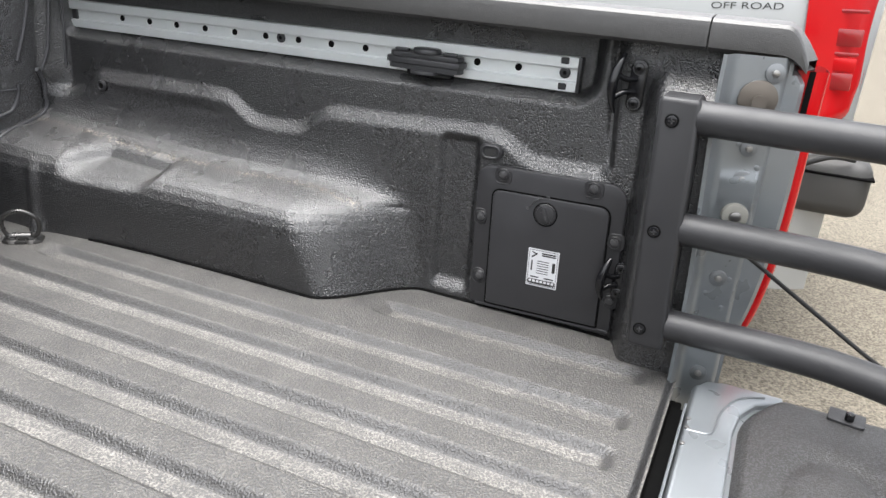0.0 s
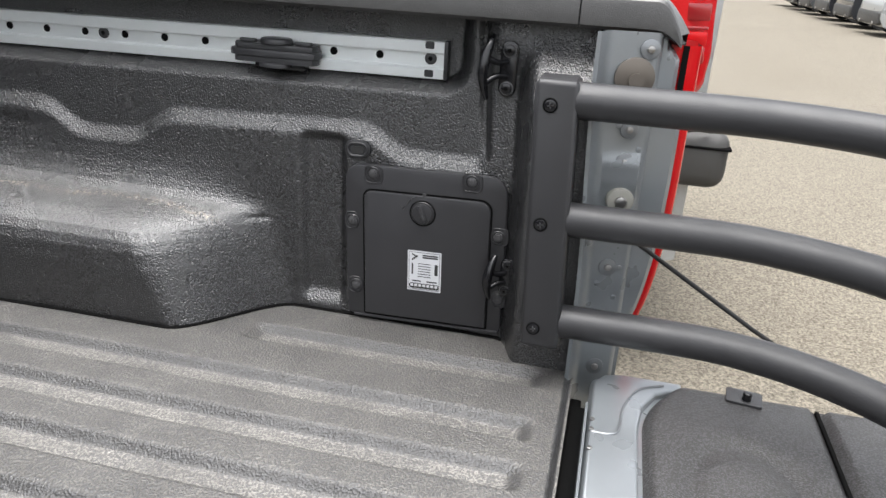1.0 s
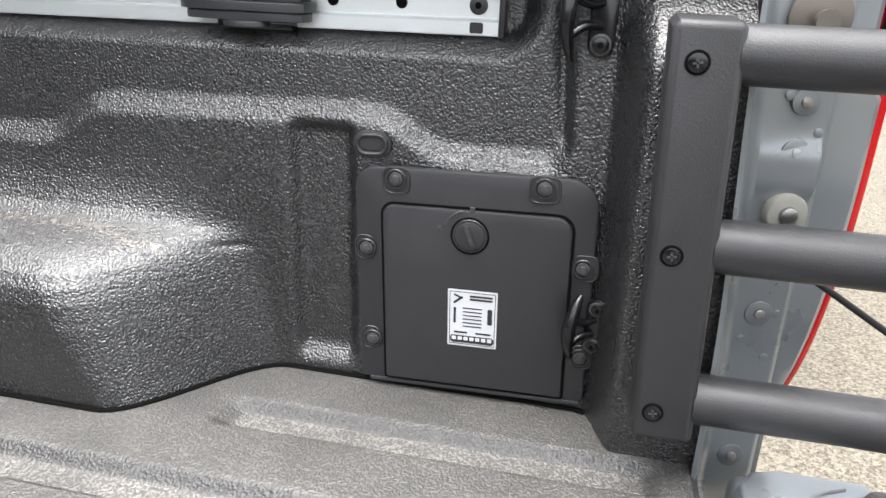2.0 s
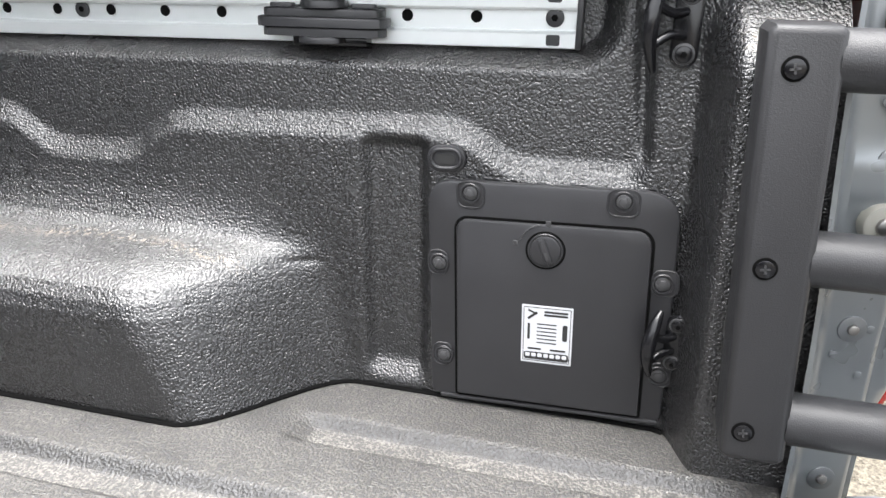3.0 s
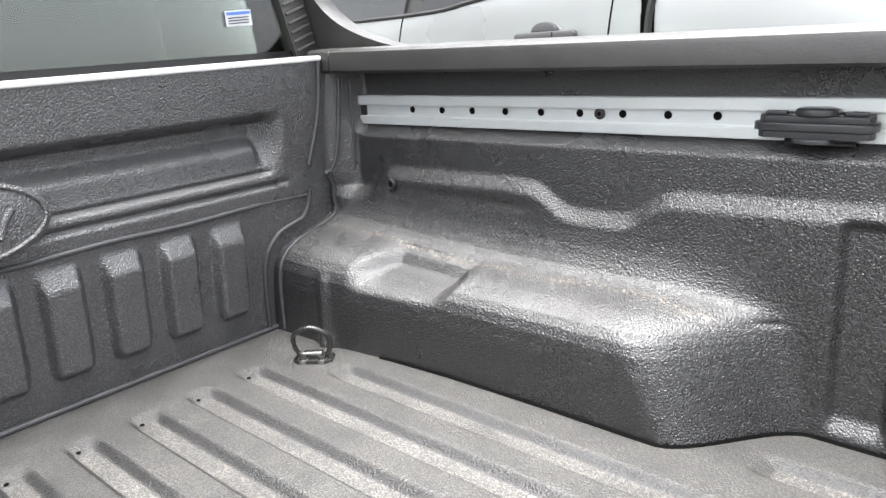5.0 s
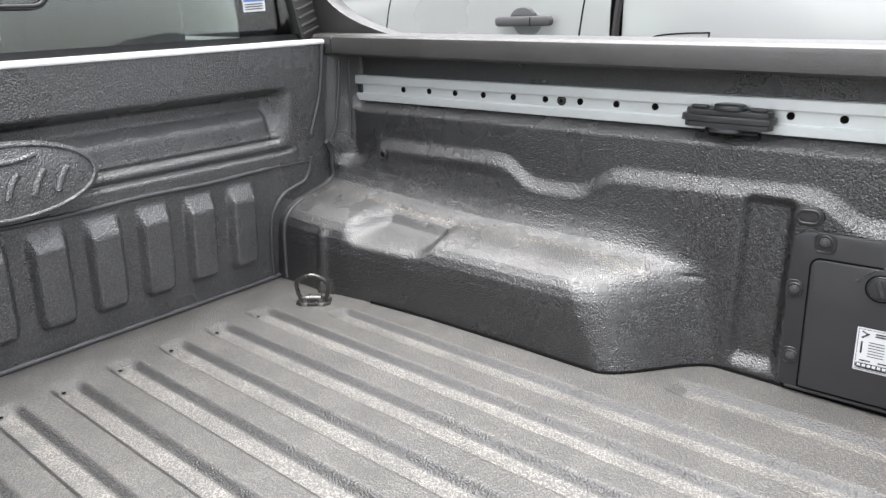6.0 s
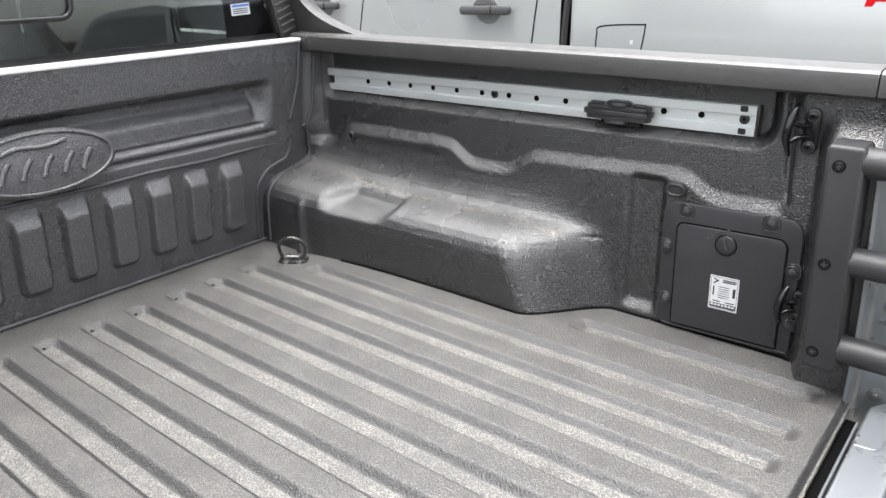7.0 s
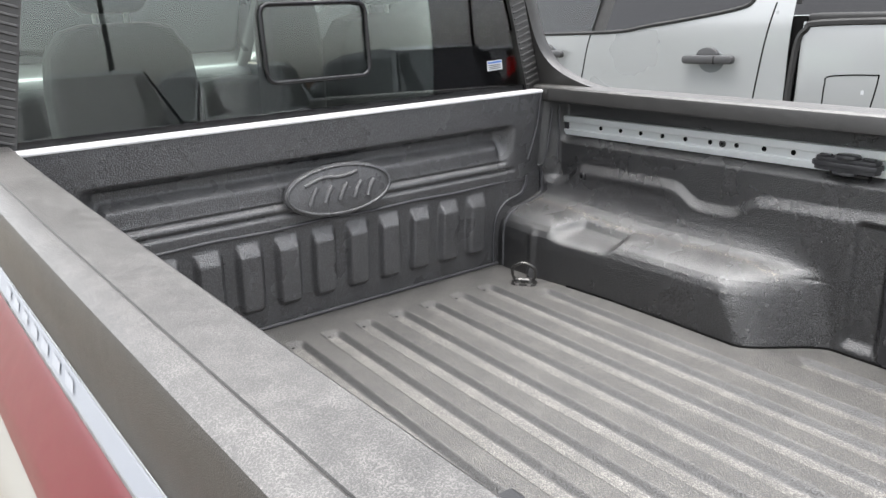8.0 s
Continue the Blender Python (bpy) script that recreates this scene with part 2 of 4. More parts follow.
            out.append(0.5 * (2 * p1 + (p2 - p0) * t + (2 * p0 - 5 * p1 + 4 * p2 - p3) * t * t + (3 * p1 - p0 - 3 * p2 + p3) * t ** 3))
    return out + [pts[-1]]


def slab(name, outline, depth, bevel=0.0, m=None, segs=2):
    """A plate: outline in its own x and y, from z = 0 up to depth, bevelled, then laid by the pose m."""
    bm = bmesh.new()
    vs = [bm.verts.new((x, y, 0)) for x, y in outline]
    f = bm.faces.new(vs)
    if f.normal.z > 0 or f.calc_area() >= 0:
        f.normal_update()
        if f.normal.z > 0:
            f.normal_flip()
    r = bmesh.ops.extrude_face_region(bm, geom=[f])
    top = [v for v in r["geom"] if isinstance(v, bmesh.types.BMVert)]
    bmesh.ops.translate(bm, verts=top, vec=(0, 0, depth))
    if bevel:
        es = [e for e in bm.edges if all(v in top for v in e.verts)]
        bmesh.ops.bevel(bm, geom=es, offset=bevel, segments=segs, profile=0.5, affect="EDGES", clamp_overlap=True)
    bmesh.ops.recalc_face_normals(bm, faces=bm.faces)
    if m:
        bm.transform(m)
    me = bpy.data.meshes.new(name)
    bm.to_mesh(me)
    bm.free()
    return smooth(me, 35)


def rrect(w, h, r, n=5, cx=0.0, cy=0.0):
    """Outline of a rectangle with round corners; r: one radius or four (from lower left, anticlockwise)."""
    rs = [r] * 4 if isinstance(r, (int, float)) else r
    out = []
    for (sx, sy, a0), q in zip(((-1, -1, 180), (1, -1, 270), (1, 1, 0), (-1, 1, 90)), rs):
        for j in range(n + 1):
            a = radians(a0 + 90 * j / n)
            out.append((cx + sx * (w / 2 - q) + q * math.cos(a), cy + sy * (h / 2 - q) + q * math.sin(a)))
    return out


def circle(r, n=20, cx=0.0, cy=0.0):
    return [(cx + r * math.cos(2 * math.pi * k / n), cy + r * math.sin(2 * math.pi * k / n)) for k in range(n)]


def box(name, x0, x1, y0, y1, z0, z1, bevel=0.004, segs=2):
    bm = bmesh.new()
    bmesh.ops.create_cube(bm, size=1)
    bm.transform(Matrix.Translation(((x0 + x1) / 2, (y0 + y1) / 2, (z0 + z1) / 2)) @ Matrix.Diagonal((x1 - x0, y1 - y0, z1 - z0, 1)))
    if bevel:
        bmesh.ops.bevel(bm, geom=bm.edges[:], offset=bevel, segments=segs, profile=0.5, affect="EDGES", clamp_overlap=True)
    me = bpy.data.meshes.new(name)
    bm.to_mesh(me)
    bm.free()
    return smooth(me, 40)


def on_wall(x, y, z, lean=0.0, spin=0.0):
    """Pose of a plate whose face looks along -y: its x along +x, its y up."""
    return pose(x, y, z, 90 + lean, 0, 0) @ pose(0, 0, 0, 0, 0, spin)


# ---- the truck bed ----
YC = -0.71
truck = thing("pickup_truck", (0.7, YC, -0.76), "silver pickup truck, tailgate down, black lined cargo bed", "pickup truck")

# floor with pressed grooves
PITCH = 0.0945
GROOVES = [(k, YC + PITCH * k, 0.135) for k in range(-4, 5)] + [(5, YC + PITCH * 5, 0.262), (-5, YC - PITCH * 5, 0.262), (6, -0.112, 0.905), (-6, 2 * YC + 0.112, 0.905)]


def floor_height(x, y):
    z = np.full(np.broadcast(x, y).shape, 0.004)
    for k, gy, x0 in GROOVES:
        o = y - gy
        across = ss(-0.022, -0.009, o) * (1 - ss(0.013, 0.034, o))
        along = ss(x0 - 0.028, x0 + 0.012, x) * (1 - ss(1.315, 1.345, x))
        z = z - 0.0112 * across * along
    z = z - 0.012 * ss(1.366, 1.376, x)
    return z


xs = np.concatenate([np.arange(-0.004, 0.30, 0.006), np.arange(0.30, 0.86, 0.02), np.arange(0.86, 0.95, 0.006), np.arange(0.95, 1.30, 0.02), np.arange(1.30, 1.3781, 0.003)])
ys = np.arange(-1.425, 0.0121, 0.0024)
FX, FY = np.meshgrid(xs, ys, indexing="ij")
part("bed_floor", grid("bed_floor", np.stack([FX, FY, floor_height(FX, FY)], -1)), FLOOR, truck, "ribbed cargo bed floor with dusty sprayed-on liner")
for k, gy, x0 in GROOVES[:9]:
    part("drain_hole", slab("drain_hole", circle(0.0035, 10), 0.0008, 0, pose(x0 - 0.001, gy - 0.003, floor_height(x0 - 0.001, gy - 0.003) + 0.0008)), VOID, truck, "small dark drain hole")


# side walls
def ridge_line(x):
    px = [-0.1, 0.120, 0.150, 0.465, 0.500, 0.535, 0.560, 0.655, 0.675, 0.705, 0.92, 1.030, 1.055, 1.088, 1.3]
    pz = [0.246, 0.250, 0.292, 0.296, 0.293, 0.263, 0.256, 0.257, 0.270, 0.297, 0.303, 0.308, 0.298, 0.271, 0.273]
    out = 0
    for d, w in ((-0.024, 1), (-0.012, 2), (0, 3), (0.012, 2), (0.024, 1)):
        out = out + w / 9 * np.interp(x + d, px, pz)
    return out


PROFZ = [0.0, 0.09, 0.115, 0.130, 0.142, 0.151, 0.158, 0.163, 0.167, 0.171, 0.176, 0.184, 0.198, 0.215, 0.235, 0.26]
PROFY = [-0.146, -0.145, -0.142, -0.136, -0.126, -0.112, -0.096, -0.078, -0.062, -0.048, -0.038, -0.029, -0.021, -0.015, -0.0115, -0.010]


def wall_depth(x, z):
    """How far out the lined side wall lies at x along the bed and z above the floor."""
    zr = ridge_line(x)
    band = ss(1.20, 1.225, x)
    step = ramp(zr - 0.013, zr + 0.010, z, 0.0035) * (1 - band)
    y = -0.010 + 0.013 * step - 0.002 * band
    # recess for the cargo rail
    dx = np.minimum(x - 0.054, 1.190 - x)
    dz = z - 0.351 - 0.008 * x
    d = np.where((dx < 0.05) & (dz < 0.05), 0.05 - np.hypot(0.05 - dx, 0.05 - dz), np.minimum(dx, dz))
    y = y + 0.020 * ss(0.0, 0.024, d) + 0.010 * ss(0.015, 0.027, d)
    # upright channel with a sloping foot
    ch = ramp(0.931, 0.944, x, 0.003) * (1 - ramp(0.996, 1.008, x, 0.003)) * ss(0.012, 0.040, z) * (1 - ss(0.280, 0.300, z))
    y = y + 0.014 * ch
    # groove beside the cleat
    gx = 1.200 + 0.09 * np.clip(0.447 - z, 0, 0.2)
    y = y + 0.009 * np.exp(-((x - gx) / 0.006) ** 2) * ss(0.272, 0.30, z)
    # wheel housing
    zz = z / np.interp(x, [0.0, 0.45], [1.13, 1.0])
    prof = np.interp(zz, PROFZ, PROFY)
    prof = -0.010 + (prof + 0.010) * np.interp(x, [0.0, 0.10, 0.20, 0.30, 0.42, 0.6], [1.27, 1.25, 1.19, 1.10, 1.03, 1.0])
    xp = x - 0.7 * (z - 0.145)
    pocket = ss(0.198, 0.262, x) * (1 - ss(0.390, 0.424, xp)) * ss(0.106, 0.130, zz)
    cut = np.interp(zz, [0.0, 0.105, 0.117, 0.125, 0.131, 0.136, 0.142, 0.158, 0.166, 0.26], [-0.150, -0.147, -0.139, -0.126, -0.108, -0.090, -0.078, -0.066, -0.052, -0.010])
    soft = 0.5 * (cut + prof + np.sqrt((cut - prof) ** 2 + 0.010 ** 2)) - 0.002
    prof = prof + (soft - prof) * pocket
    s = 1 - ss(0.772 - 0.30 * z, 0.925, x + 0.16 * z)
    s = s - 0.025 * np.exp(-((x - 0.866) / 0.020) ** 2 - ((z - 0.151) / 0.0035) ** 2)
    rib = 0.006 * np.exp(-((x - 0.150) / 0.012) ** 2) * (1 - ss(0.12, 0.15, z)) + 0.012 * np.exp(-((x - 0.155) / 0.025) ** 2 - (z / 0.03) ** 2)
    y = y + (prof + 0.010 - rib) * s * (1 - ss(0.25, 0.275, z))
    y = y - 0.048 * (1 - ss(0.030, 0.085, x)) * ss(0.20, 0.29, z)
    # rear pillar block behind the extender mount
    bl = ss(1.250, 1.285, x - 0.03 * (0.44 - z) * 0.5) * (1 - ss(0.372, 0.464, z))
    return y - 0.064 * bl


wx = np.arange(-0.004, 1.3731, 0.0027)
wz = np.concatenate([np.arange(-0.004, 0.11, 0.004), np.arange(0.11, 0.19, 0.0016), np.arange(0.19, 0.24, 0.003), np.arange(0.24, 0.40, 0.0018), np.arange(0.40, 0.506, 0.005)])
WX, WZ = np.meshgrid(wx, wz, indexing="ij")
WY = wall_depth(WX, WZ)
WXE = WX - 0.014 * ss(0.10, 0.45, WZ) * ss(1.30, 1.373, WX)
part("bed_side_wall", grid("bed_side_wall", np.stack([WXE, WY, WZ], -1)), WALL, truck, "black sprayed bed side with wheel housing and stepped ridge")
part("bed_side_wall", grid("bed_side_wall", np.stack([WX, 2 * YC + 0.03 - np.minimum(WY, 0.012), WZ], -1)[::-3, ::2]), WALL, truck, "black sprayed bed side with wheel housing")


# front wall
def front_depth(y, z):
    """How far back the lined front wall lies: a plain band on top, a long recess with a ledge, two
    narrow grooves, and a row of pads with sloping heads."""
    x = 0.004 + 0.046 * np.clip(z / 0.5, 0, 1)
    c = np.abs(y - YC)
    # recess under the top band, its floor sloping forward to the ledge
    end = 1 - ss(0.525, 0.575, c)
    x = x - 0.046 * end * (1 - ramp(0.398, 0.416, z, 0.003)) * ramp(0.300, 0.372, z, 0.010)
    ledge = (1 - ss(0.515, 0.535, c)) * ramp(0.374, 0.356, z, 0.004) * (1 - ramp(0.352, 0.318, z, 0.006))
    x = x + 0.017 * ledge
    for zz, e, w in ((0.310, 0.555, 0.0042), (0.286, 0.588, 0.0056)):
        x = x - 0.0085 * np.exp(-((z - zz) / w) ** 2) * (1 - ss(e - 0.03, e, c))
    # pads
    off = (y + 0.702) / 0.0955 - 0.5
    near = (off - np.round(off)) * 0.0955
    low = np.clip(0.085 - z, 0, 0.03)
    half = 0.0335 - 0.0085 * (low / 0.03) ** 2
    pad = (1 - ramp(half - 0.0095, half, np.abs(near), 0.0022)) * (np.abs(y + 0.702) < 0.478)
    return x + 0.020 * pad * ramp(0.056, 0.068, z, 0.003) * (1 - ramp(0.203, 0.236, z, 0.004))


fy = np.arange(-1.40, -0.0199, 0.0025)
fz = np.concatenate([np.arange(-0.004, 0.05, 0.005), np.arange(0.05, 0.09, 0.0025), np.arange(0.09, 0.195, 0.006), np.arange(0.195, 0.42, 0.0018), np.arange(0.42, 0.5001, 0.006)])
BY, BZ = np.meshgrid(fy, fz, indexing="ij")
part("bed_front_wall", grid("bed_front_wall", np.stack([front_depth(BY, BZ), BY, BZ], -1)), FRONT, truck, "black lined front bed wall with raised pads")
topx = front_depth(np.array([-0.6]), np.array([0.5]))[0]
part("front_wall_flange", box("front_wall_flange", topx - 0.035, topx + 0.004, -1.372, -0.043, 0.496, 0.506, 0.004), WHITE, truck, "bright painted top flange of the front bed wall")
part("front_wall_back", box("front_wall_back", -0.05, -0.02, -1.40, -0.02, -0.10, 0.494, 0.003), JAMB, truck)

# rail caps along the bed sides
def cap_inner(x, side):
    return -0.045 - 0.006 * x if side > 0 else -1.366 + 0.030 * max(x, 0.0) ** 1.3


def cap_mesh(name, side, x0, x1, drop=0.0):
    prof = [(0.005, 0.4735), (0.0, 0.478), (0.0, 0.503), (0.002, 0.510), (0.007, 0.5145), (0.030, 0.5165), (0.0590, 0.5175), (0.0600, 0.5160), (0.0618, 0.5170), (0.080, 0.5155), (0.087, 0.512), (0.0905, 0.505), (0.0935, 0.470), (0.0955, 0.432), (0.0915, 0.431), (0.0890, 0.4735), (0.045, 0.4745)]
    rows = []
    for x in np.linspace(x0, x1, 40):
        y0 = cap_inner(x, side)
        bow = 0.012 * (1 - x / 1.4) if side < 0 else 0.0
        end = drop * max(0.0, (x - (x1 - 0.035)) / 0.035) ** 2
        rows.append([(x + 0.25 * end * (o > 0.05), y0 + side * (o + (bow if o > 0.04 else 0)), z - end * ss(0.45, 0.51, z)) for o, z in prof])
    me = grid(name, rows, closed=True, angle=30)
    return me


for side in (1, -1):
    m = CAP
    part("rail_cap", cap_mesh("rail_cap", side, 0.075, 1.325 if side > 0 else 1.40), m, truck, "textured black plastic bed rail cap")
    part("rail_cap_corner", cap_mesh("rail_cap_corner", side, 0.012, 0.073), m, truck)
    part("rail_cap_end", cap_mesh("rail_cap_end", side, 1.327 if side > 0 else 1.402, 1.452, 0.045), m, truck, "sloping rail cap end piece")


# outer body sides
def body_side(name, side, x0, x1, lift=0.0, v0=0.0, v1=1.0, slant=0.0, nx=30, nv=14):
    prof = [(0.090, 0.436), (0.0965, 0.432), (0.112, 0.412), (0.142, 0.365), (0.166, 0.30), (0.180, 0.20), (0.186, 0.08), (0.184, -0.10), (0.172, -0.25), (0.15, -0.33)]
    ts = np.linspace(0, 1, len(prof))
    rows = []
    for k, x in enumerate(np.linspace(x0, x1, nx)):
        row = []
        for v in np.linspace(v0, v1, nv):
            o, z = np.interp(v, ts, [q[0] for q in prof]), np.interp(v, ts, [q[1] for q in prof])
            bow = 0.012 * (1 - x / 1.4) if side < 0 else 0.0
            row.append((x + slant * (v - v0), cap_inner(x, side) + side * (o + bow + lift), z + lift * 0.7))
        rows.append(row)
    return np.array(rows)


for side in (1, -1):
    P = body_side("bed_outer_panel", side, -0.06, 1.41, nx=90, nv=40)
    mid = (P[:-1, :-1] + P[1:, 1:]) / 2
    keep = ((mid[..., 0] - 0.42) ** 2 + (mid[..., 2] + 0.40) ** 2) > 0.42 ** 2
    part("bed_outer_panel", grid("bed_outer_panel", P, keep=keep), SILVER, truck, "silver painted outer bed side")
part("side_stripe", grid("side_stripe", body_side("s", -1, 0.25, 1.38, 0.0015, 0.19, 0.36, 0.2)), REDPAINT, truck, "red stripe decal along the bed side")
part("side_stripe", grid("side_stripe", body_side("s", -1, 0.30, 1.30, 0.0015, 0.10, 0.168, 0.6)), GREYDECAL, truck, "grey slanted decal with faint lettering")
for k in range(7):
    part("decal_bar", grid("decal_bar", body_side("s", -1, 0.62 + 0.05 * k, 0.65 + 0.05 * k, 0.003, 0.125, 0.155, 0.6, 4, 4)), BARGREY, truck)

# rear jamb and tail lamp, far side
def jamb_rows(side):
    rows = []
    for z in np.linspace(-0.16, 0.475, 60):
        flare = -0.014 * ss(0.360, 0.378, z) - 0.022 * ss(0.440, 0.475, z)
        back = -0.014 * ss(0.10, 0.45, z)
        belt = 0.010 * (ss(0.268, 0.280, z) - ss(0.318, 0.326, z))
        low = -0.012 * ss(0.06, -0.05, z) if z < 0.06 else 0.0
        w = math.sqrt(max(0.0, 1 - ((z - 0.30) / 0.245) ** 2)) if 0.055 < z < 0.30 else (1.0 if z > 0.1 else 0.0)
        edge = max(1.436, 1.428 + 0.040 * w) + flare
        plan = [(1.366 + back, -0.094), (1.371 + back, -0.090), (1.376 + back, -0.072), (1.381 + back, -0.064), (1.386 + back, -0.061), (1.424, -0.053 - belt), (1.428, -0.050 - belt * 0.5), (1.431, -0.043), (1.436, -0.041), (edge - 0.005, -0.037), (edge, -0.030), (edge - 0.001, 0.02)]
        rows.append([(x, y if side > 0 else 2 * YC - y, z) for x, y in plan])
    return rows


for side in (1, -1):
    jamb = part("tailgate_jamb", grid("tailgate_jamb", jamb_rows(side), angle=30), JAMB, truck, "silver painted tailgate opening jamb with rivets")
    ym = lambda y: y if side > 0 else 2 * YC - y

    def jamb_at(u, z):
        """Pose on the slanted jamb face, u from 0 at its inner edge to 1."""
        x, y = 1.386 + 0.038 * u, -0.0605 + 0.0075 * u
        turn = math.degrees(math.atan2(0.0075, 0.038))
        return pose(x, ym(y), z, 90, 0, (turn if side > 0 else 180 - turn))

    for u, z, r in ((0.50, 0.355, 0.009), (0.50, 0.312, 0.010), (0.45, 0.165, 0.010), (0.80, 0.455, 0.010), (0.50, 0.010, 0.010), (0.2, 0.48, 0.006)):
        if z < 0.47:
            rv = part("rivet", slab("rivet", circle(r * 1.25, 18), 0.002, 0.001, jamb_at(u, z)), WASHER, jamb)
            part("rivet_head", slab("rivet_head", circle(r * 0.5, 12), 0.005, 0.0015, jamb_at(u, z)), STEEL, jamb)
    for u, z in ((0.15, 0.36), (0.9, 0.33), (0.2, 0.30), (0.85, 0.165), (0.15, 0.14), (0.8, 0.12), (0.2, 0.44), (0.15, 0.40)):
        part("weld_dot", slab("weld_dot", circle(0.004, 10), 0.0012, 0.0005, jamb_at(u, z)), JAMB, jamb)
    part("striker_plate", slab("striker_plate", circle(0.025, 28), 0.003, 0.001, jamb_at(0.42, 0.420)), BROWNST, jamb, "round steel striker plate")
    part("striker_bolt", tube("striker_bolt", [jamb_at(0.42, 0.418) @ Vector((0, 0, d)) for d in (0, 0.010, 0.011, 0.016)], [0.006, 0.006, 0.0095, 0.0095]), BROWNST, jamb, "striker bolt")
    part("latch_bumper", slab("latch_bumper", circle(0.018, 24), 0.012, 0.004, jamb_at(0.5, 0.262)), BUMPW, jamb, "pale plastic bumper disc")
    part("latch_screw", slab("latch_screw", circle(0.008, 12), 0.016, 0.002, jamb_at(0.5, 0.262)), STEEL, jamb)
    lamp_rows = []
    for z in np.linspace(0.06, 0.46, 36):
        w = math.sqrt(max(0.0, 1 - ((z - 0.30) / 0.245) ** 2)) if z < 0.30 else 1.0
        x1 = 1.440 + 0.040 * w
        lamp_rows.append([(x, ym(y), z) for x, y in ((1.432, -0.026), (x1 - 0.012, -0.026), (x1 - 0.004, -0.023), (x1, -0.012), (x1 - 0.004, 0.045), (x1 - 0.03, 0.095), (1.40, 0.125))])
    part("tail_lamp", grid("tail_lamp", lamp_rows, angle=50), RED, truck, "red tail lamp lens")
    seal_rows = [[(x - 0.012, y - (0.003 if side > 0 else -0.003), z) for x, y, z in r[1:3]] for r in lamp_rows]
    part("lamp_seal", grid("lamp_seal", seal_rows), VOID, truck)

# sealer beads
def bead(pts, r=0.0042):
    part("sealer_bead", tube("sealer_bead", catmull(pts, 6), r, 8), BEAD, truck, "sealer bead in the bed corner")


bead([(front_depth(np.array([y]), np.array([0.0]))[0] + 0.003, y, 0.008) for y in np.linspace(-1.25, -0.158, 14)], 0.0055)
def wall_bead(y0, y1, r):
    ys_ = np.linspace(y0, y1, 16)
    bead([(float(front_depth(np.array(y), np.array(0.253))) + 0.001, y, 0.253 + 0.0016 * math.sin(23 * y)) for y in ys_], r)


wall_bead(2 * YC + 0.20, -0.20, 0.0046)
wall_bead(-0.199, -0.088, 0.0022)
bead([(float(front_depth(np.array(y), np.array(z))) + 0.0015, y, z) for y, z in ((-0.197, 0.012), (-0.2005, 0.09), (-0.197, 0.140), (-0.186, 0.168), (-0.160, 0.193), (-0.125, 0.204), (-0.103, 0.212), (-0.090, 0.236), (-0.086, 0.262))], 0.0046)
hem = [(0.033 + 0.02 * z, float(wall_depth(np.array(0.033 + 0.02 * z), np.array(z))) - 0.001, z) for z in np.concatenate([np.linspace(0.010, 0.13, 8), np.linspace(0.14, 0.23, 22), np.linspace(0.24, 0.285, 5)])]
bead(hem + [(0.044, -0.052, 0.290)], 0.0040)
bead([(0.052, -0.046, 0.291), (0.060, -0.034, 0.33), (0.066, -0.026, 0.40), (0.070, -0.022, 0.46)], 0.0032)
bead([(0.074, -0.006, 0.295), (0.076, -0.004, 0.36), (0.078, -0.002, 0.46)], 0.0026)
bead([(0.036, -0.086, 0.31), (0.0445, -0.060, 0.40), (0.053, -0.052, 0.496)], 0.0042)
# Black tube draws the shadow in the gap at the wall's foot.
seam = [(x, float(wall_depth(np.array(x), np.array(0.008))) - 0.001, 0.005) for x in np.linspace(0.275, 1.262, 90)]
part("foot_shadow", tube("foot_shadow", seam, 0.0032, 6), VOID, truck, "dark strip for the shadow gap along the foot of the bed side")

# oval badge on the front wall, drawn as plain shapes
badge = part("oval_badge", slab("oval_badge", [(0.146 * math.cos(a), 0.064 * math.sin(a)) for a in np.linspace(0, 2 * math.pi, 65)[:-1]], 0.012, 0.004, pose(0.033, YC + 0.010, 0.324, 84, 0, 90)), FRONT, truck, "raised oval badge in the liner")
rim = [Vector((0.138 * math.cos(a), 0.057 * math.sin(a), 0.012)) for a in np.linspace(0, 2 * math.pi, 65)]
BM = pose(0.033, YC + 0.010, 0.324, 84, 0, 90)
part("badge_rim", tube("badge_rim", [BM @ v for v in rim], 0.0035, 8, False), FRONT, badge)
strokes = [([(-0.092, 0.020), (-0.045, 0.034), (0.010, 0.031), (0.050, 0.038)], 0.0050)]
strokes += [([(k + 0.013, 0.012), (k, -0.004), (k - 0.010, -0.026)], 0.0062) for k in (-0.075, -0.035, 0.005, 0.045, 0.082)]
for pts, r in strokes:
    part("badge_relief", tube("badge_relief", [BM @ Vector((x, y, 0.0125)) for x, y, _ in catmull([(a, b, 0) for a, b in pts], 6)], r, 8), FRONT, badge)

# small fittings in the side wall
SLOT = on_wall(1.026, -0.011, 0.277, 0, 3)
grom = part("slot_grommet", slab("slot_grommet", rrect(0.040, 0.028, 0.0139, 8), 0.004, 0.002, SLOT), DOORP, truck, "oval rubber grommet with a slot")
part("slot", slab("slot", rrect(0.020, 0.010, 0.0049, 6), 0.0046, 0, SLOT), RUBBER, grom)
part("grommet_rim", tube("grommet_rim", [SLOT @ Vector((a, b, 0.004)) for a, b in rrect(0.030, 0.019, 0.0094, 8) + rrect(0.030, 0.019, 0.0094, 8)[:1]], 0.0022, 8, False), DOORP, grom)
gr2 = part("hole_grommet", slab("hole_grommet", circle(0.011, 20), 0.004, 0.002, on_wall(0.180, -0.012, 0.271)), DOORP, truck, "round grommet with a hole")
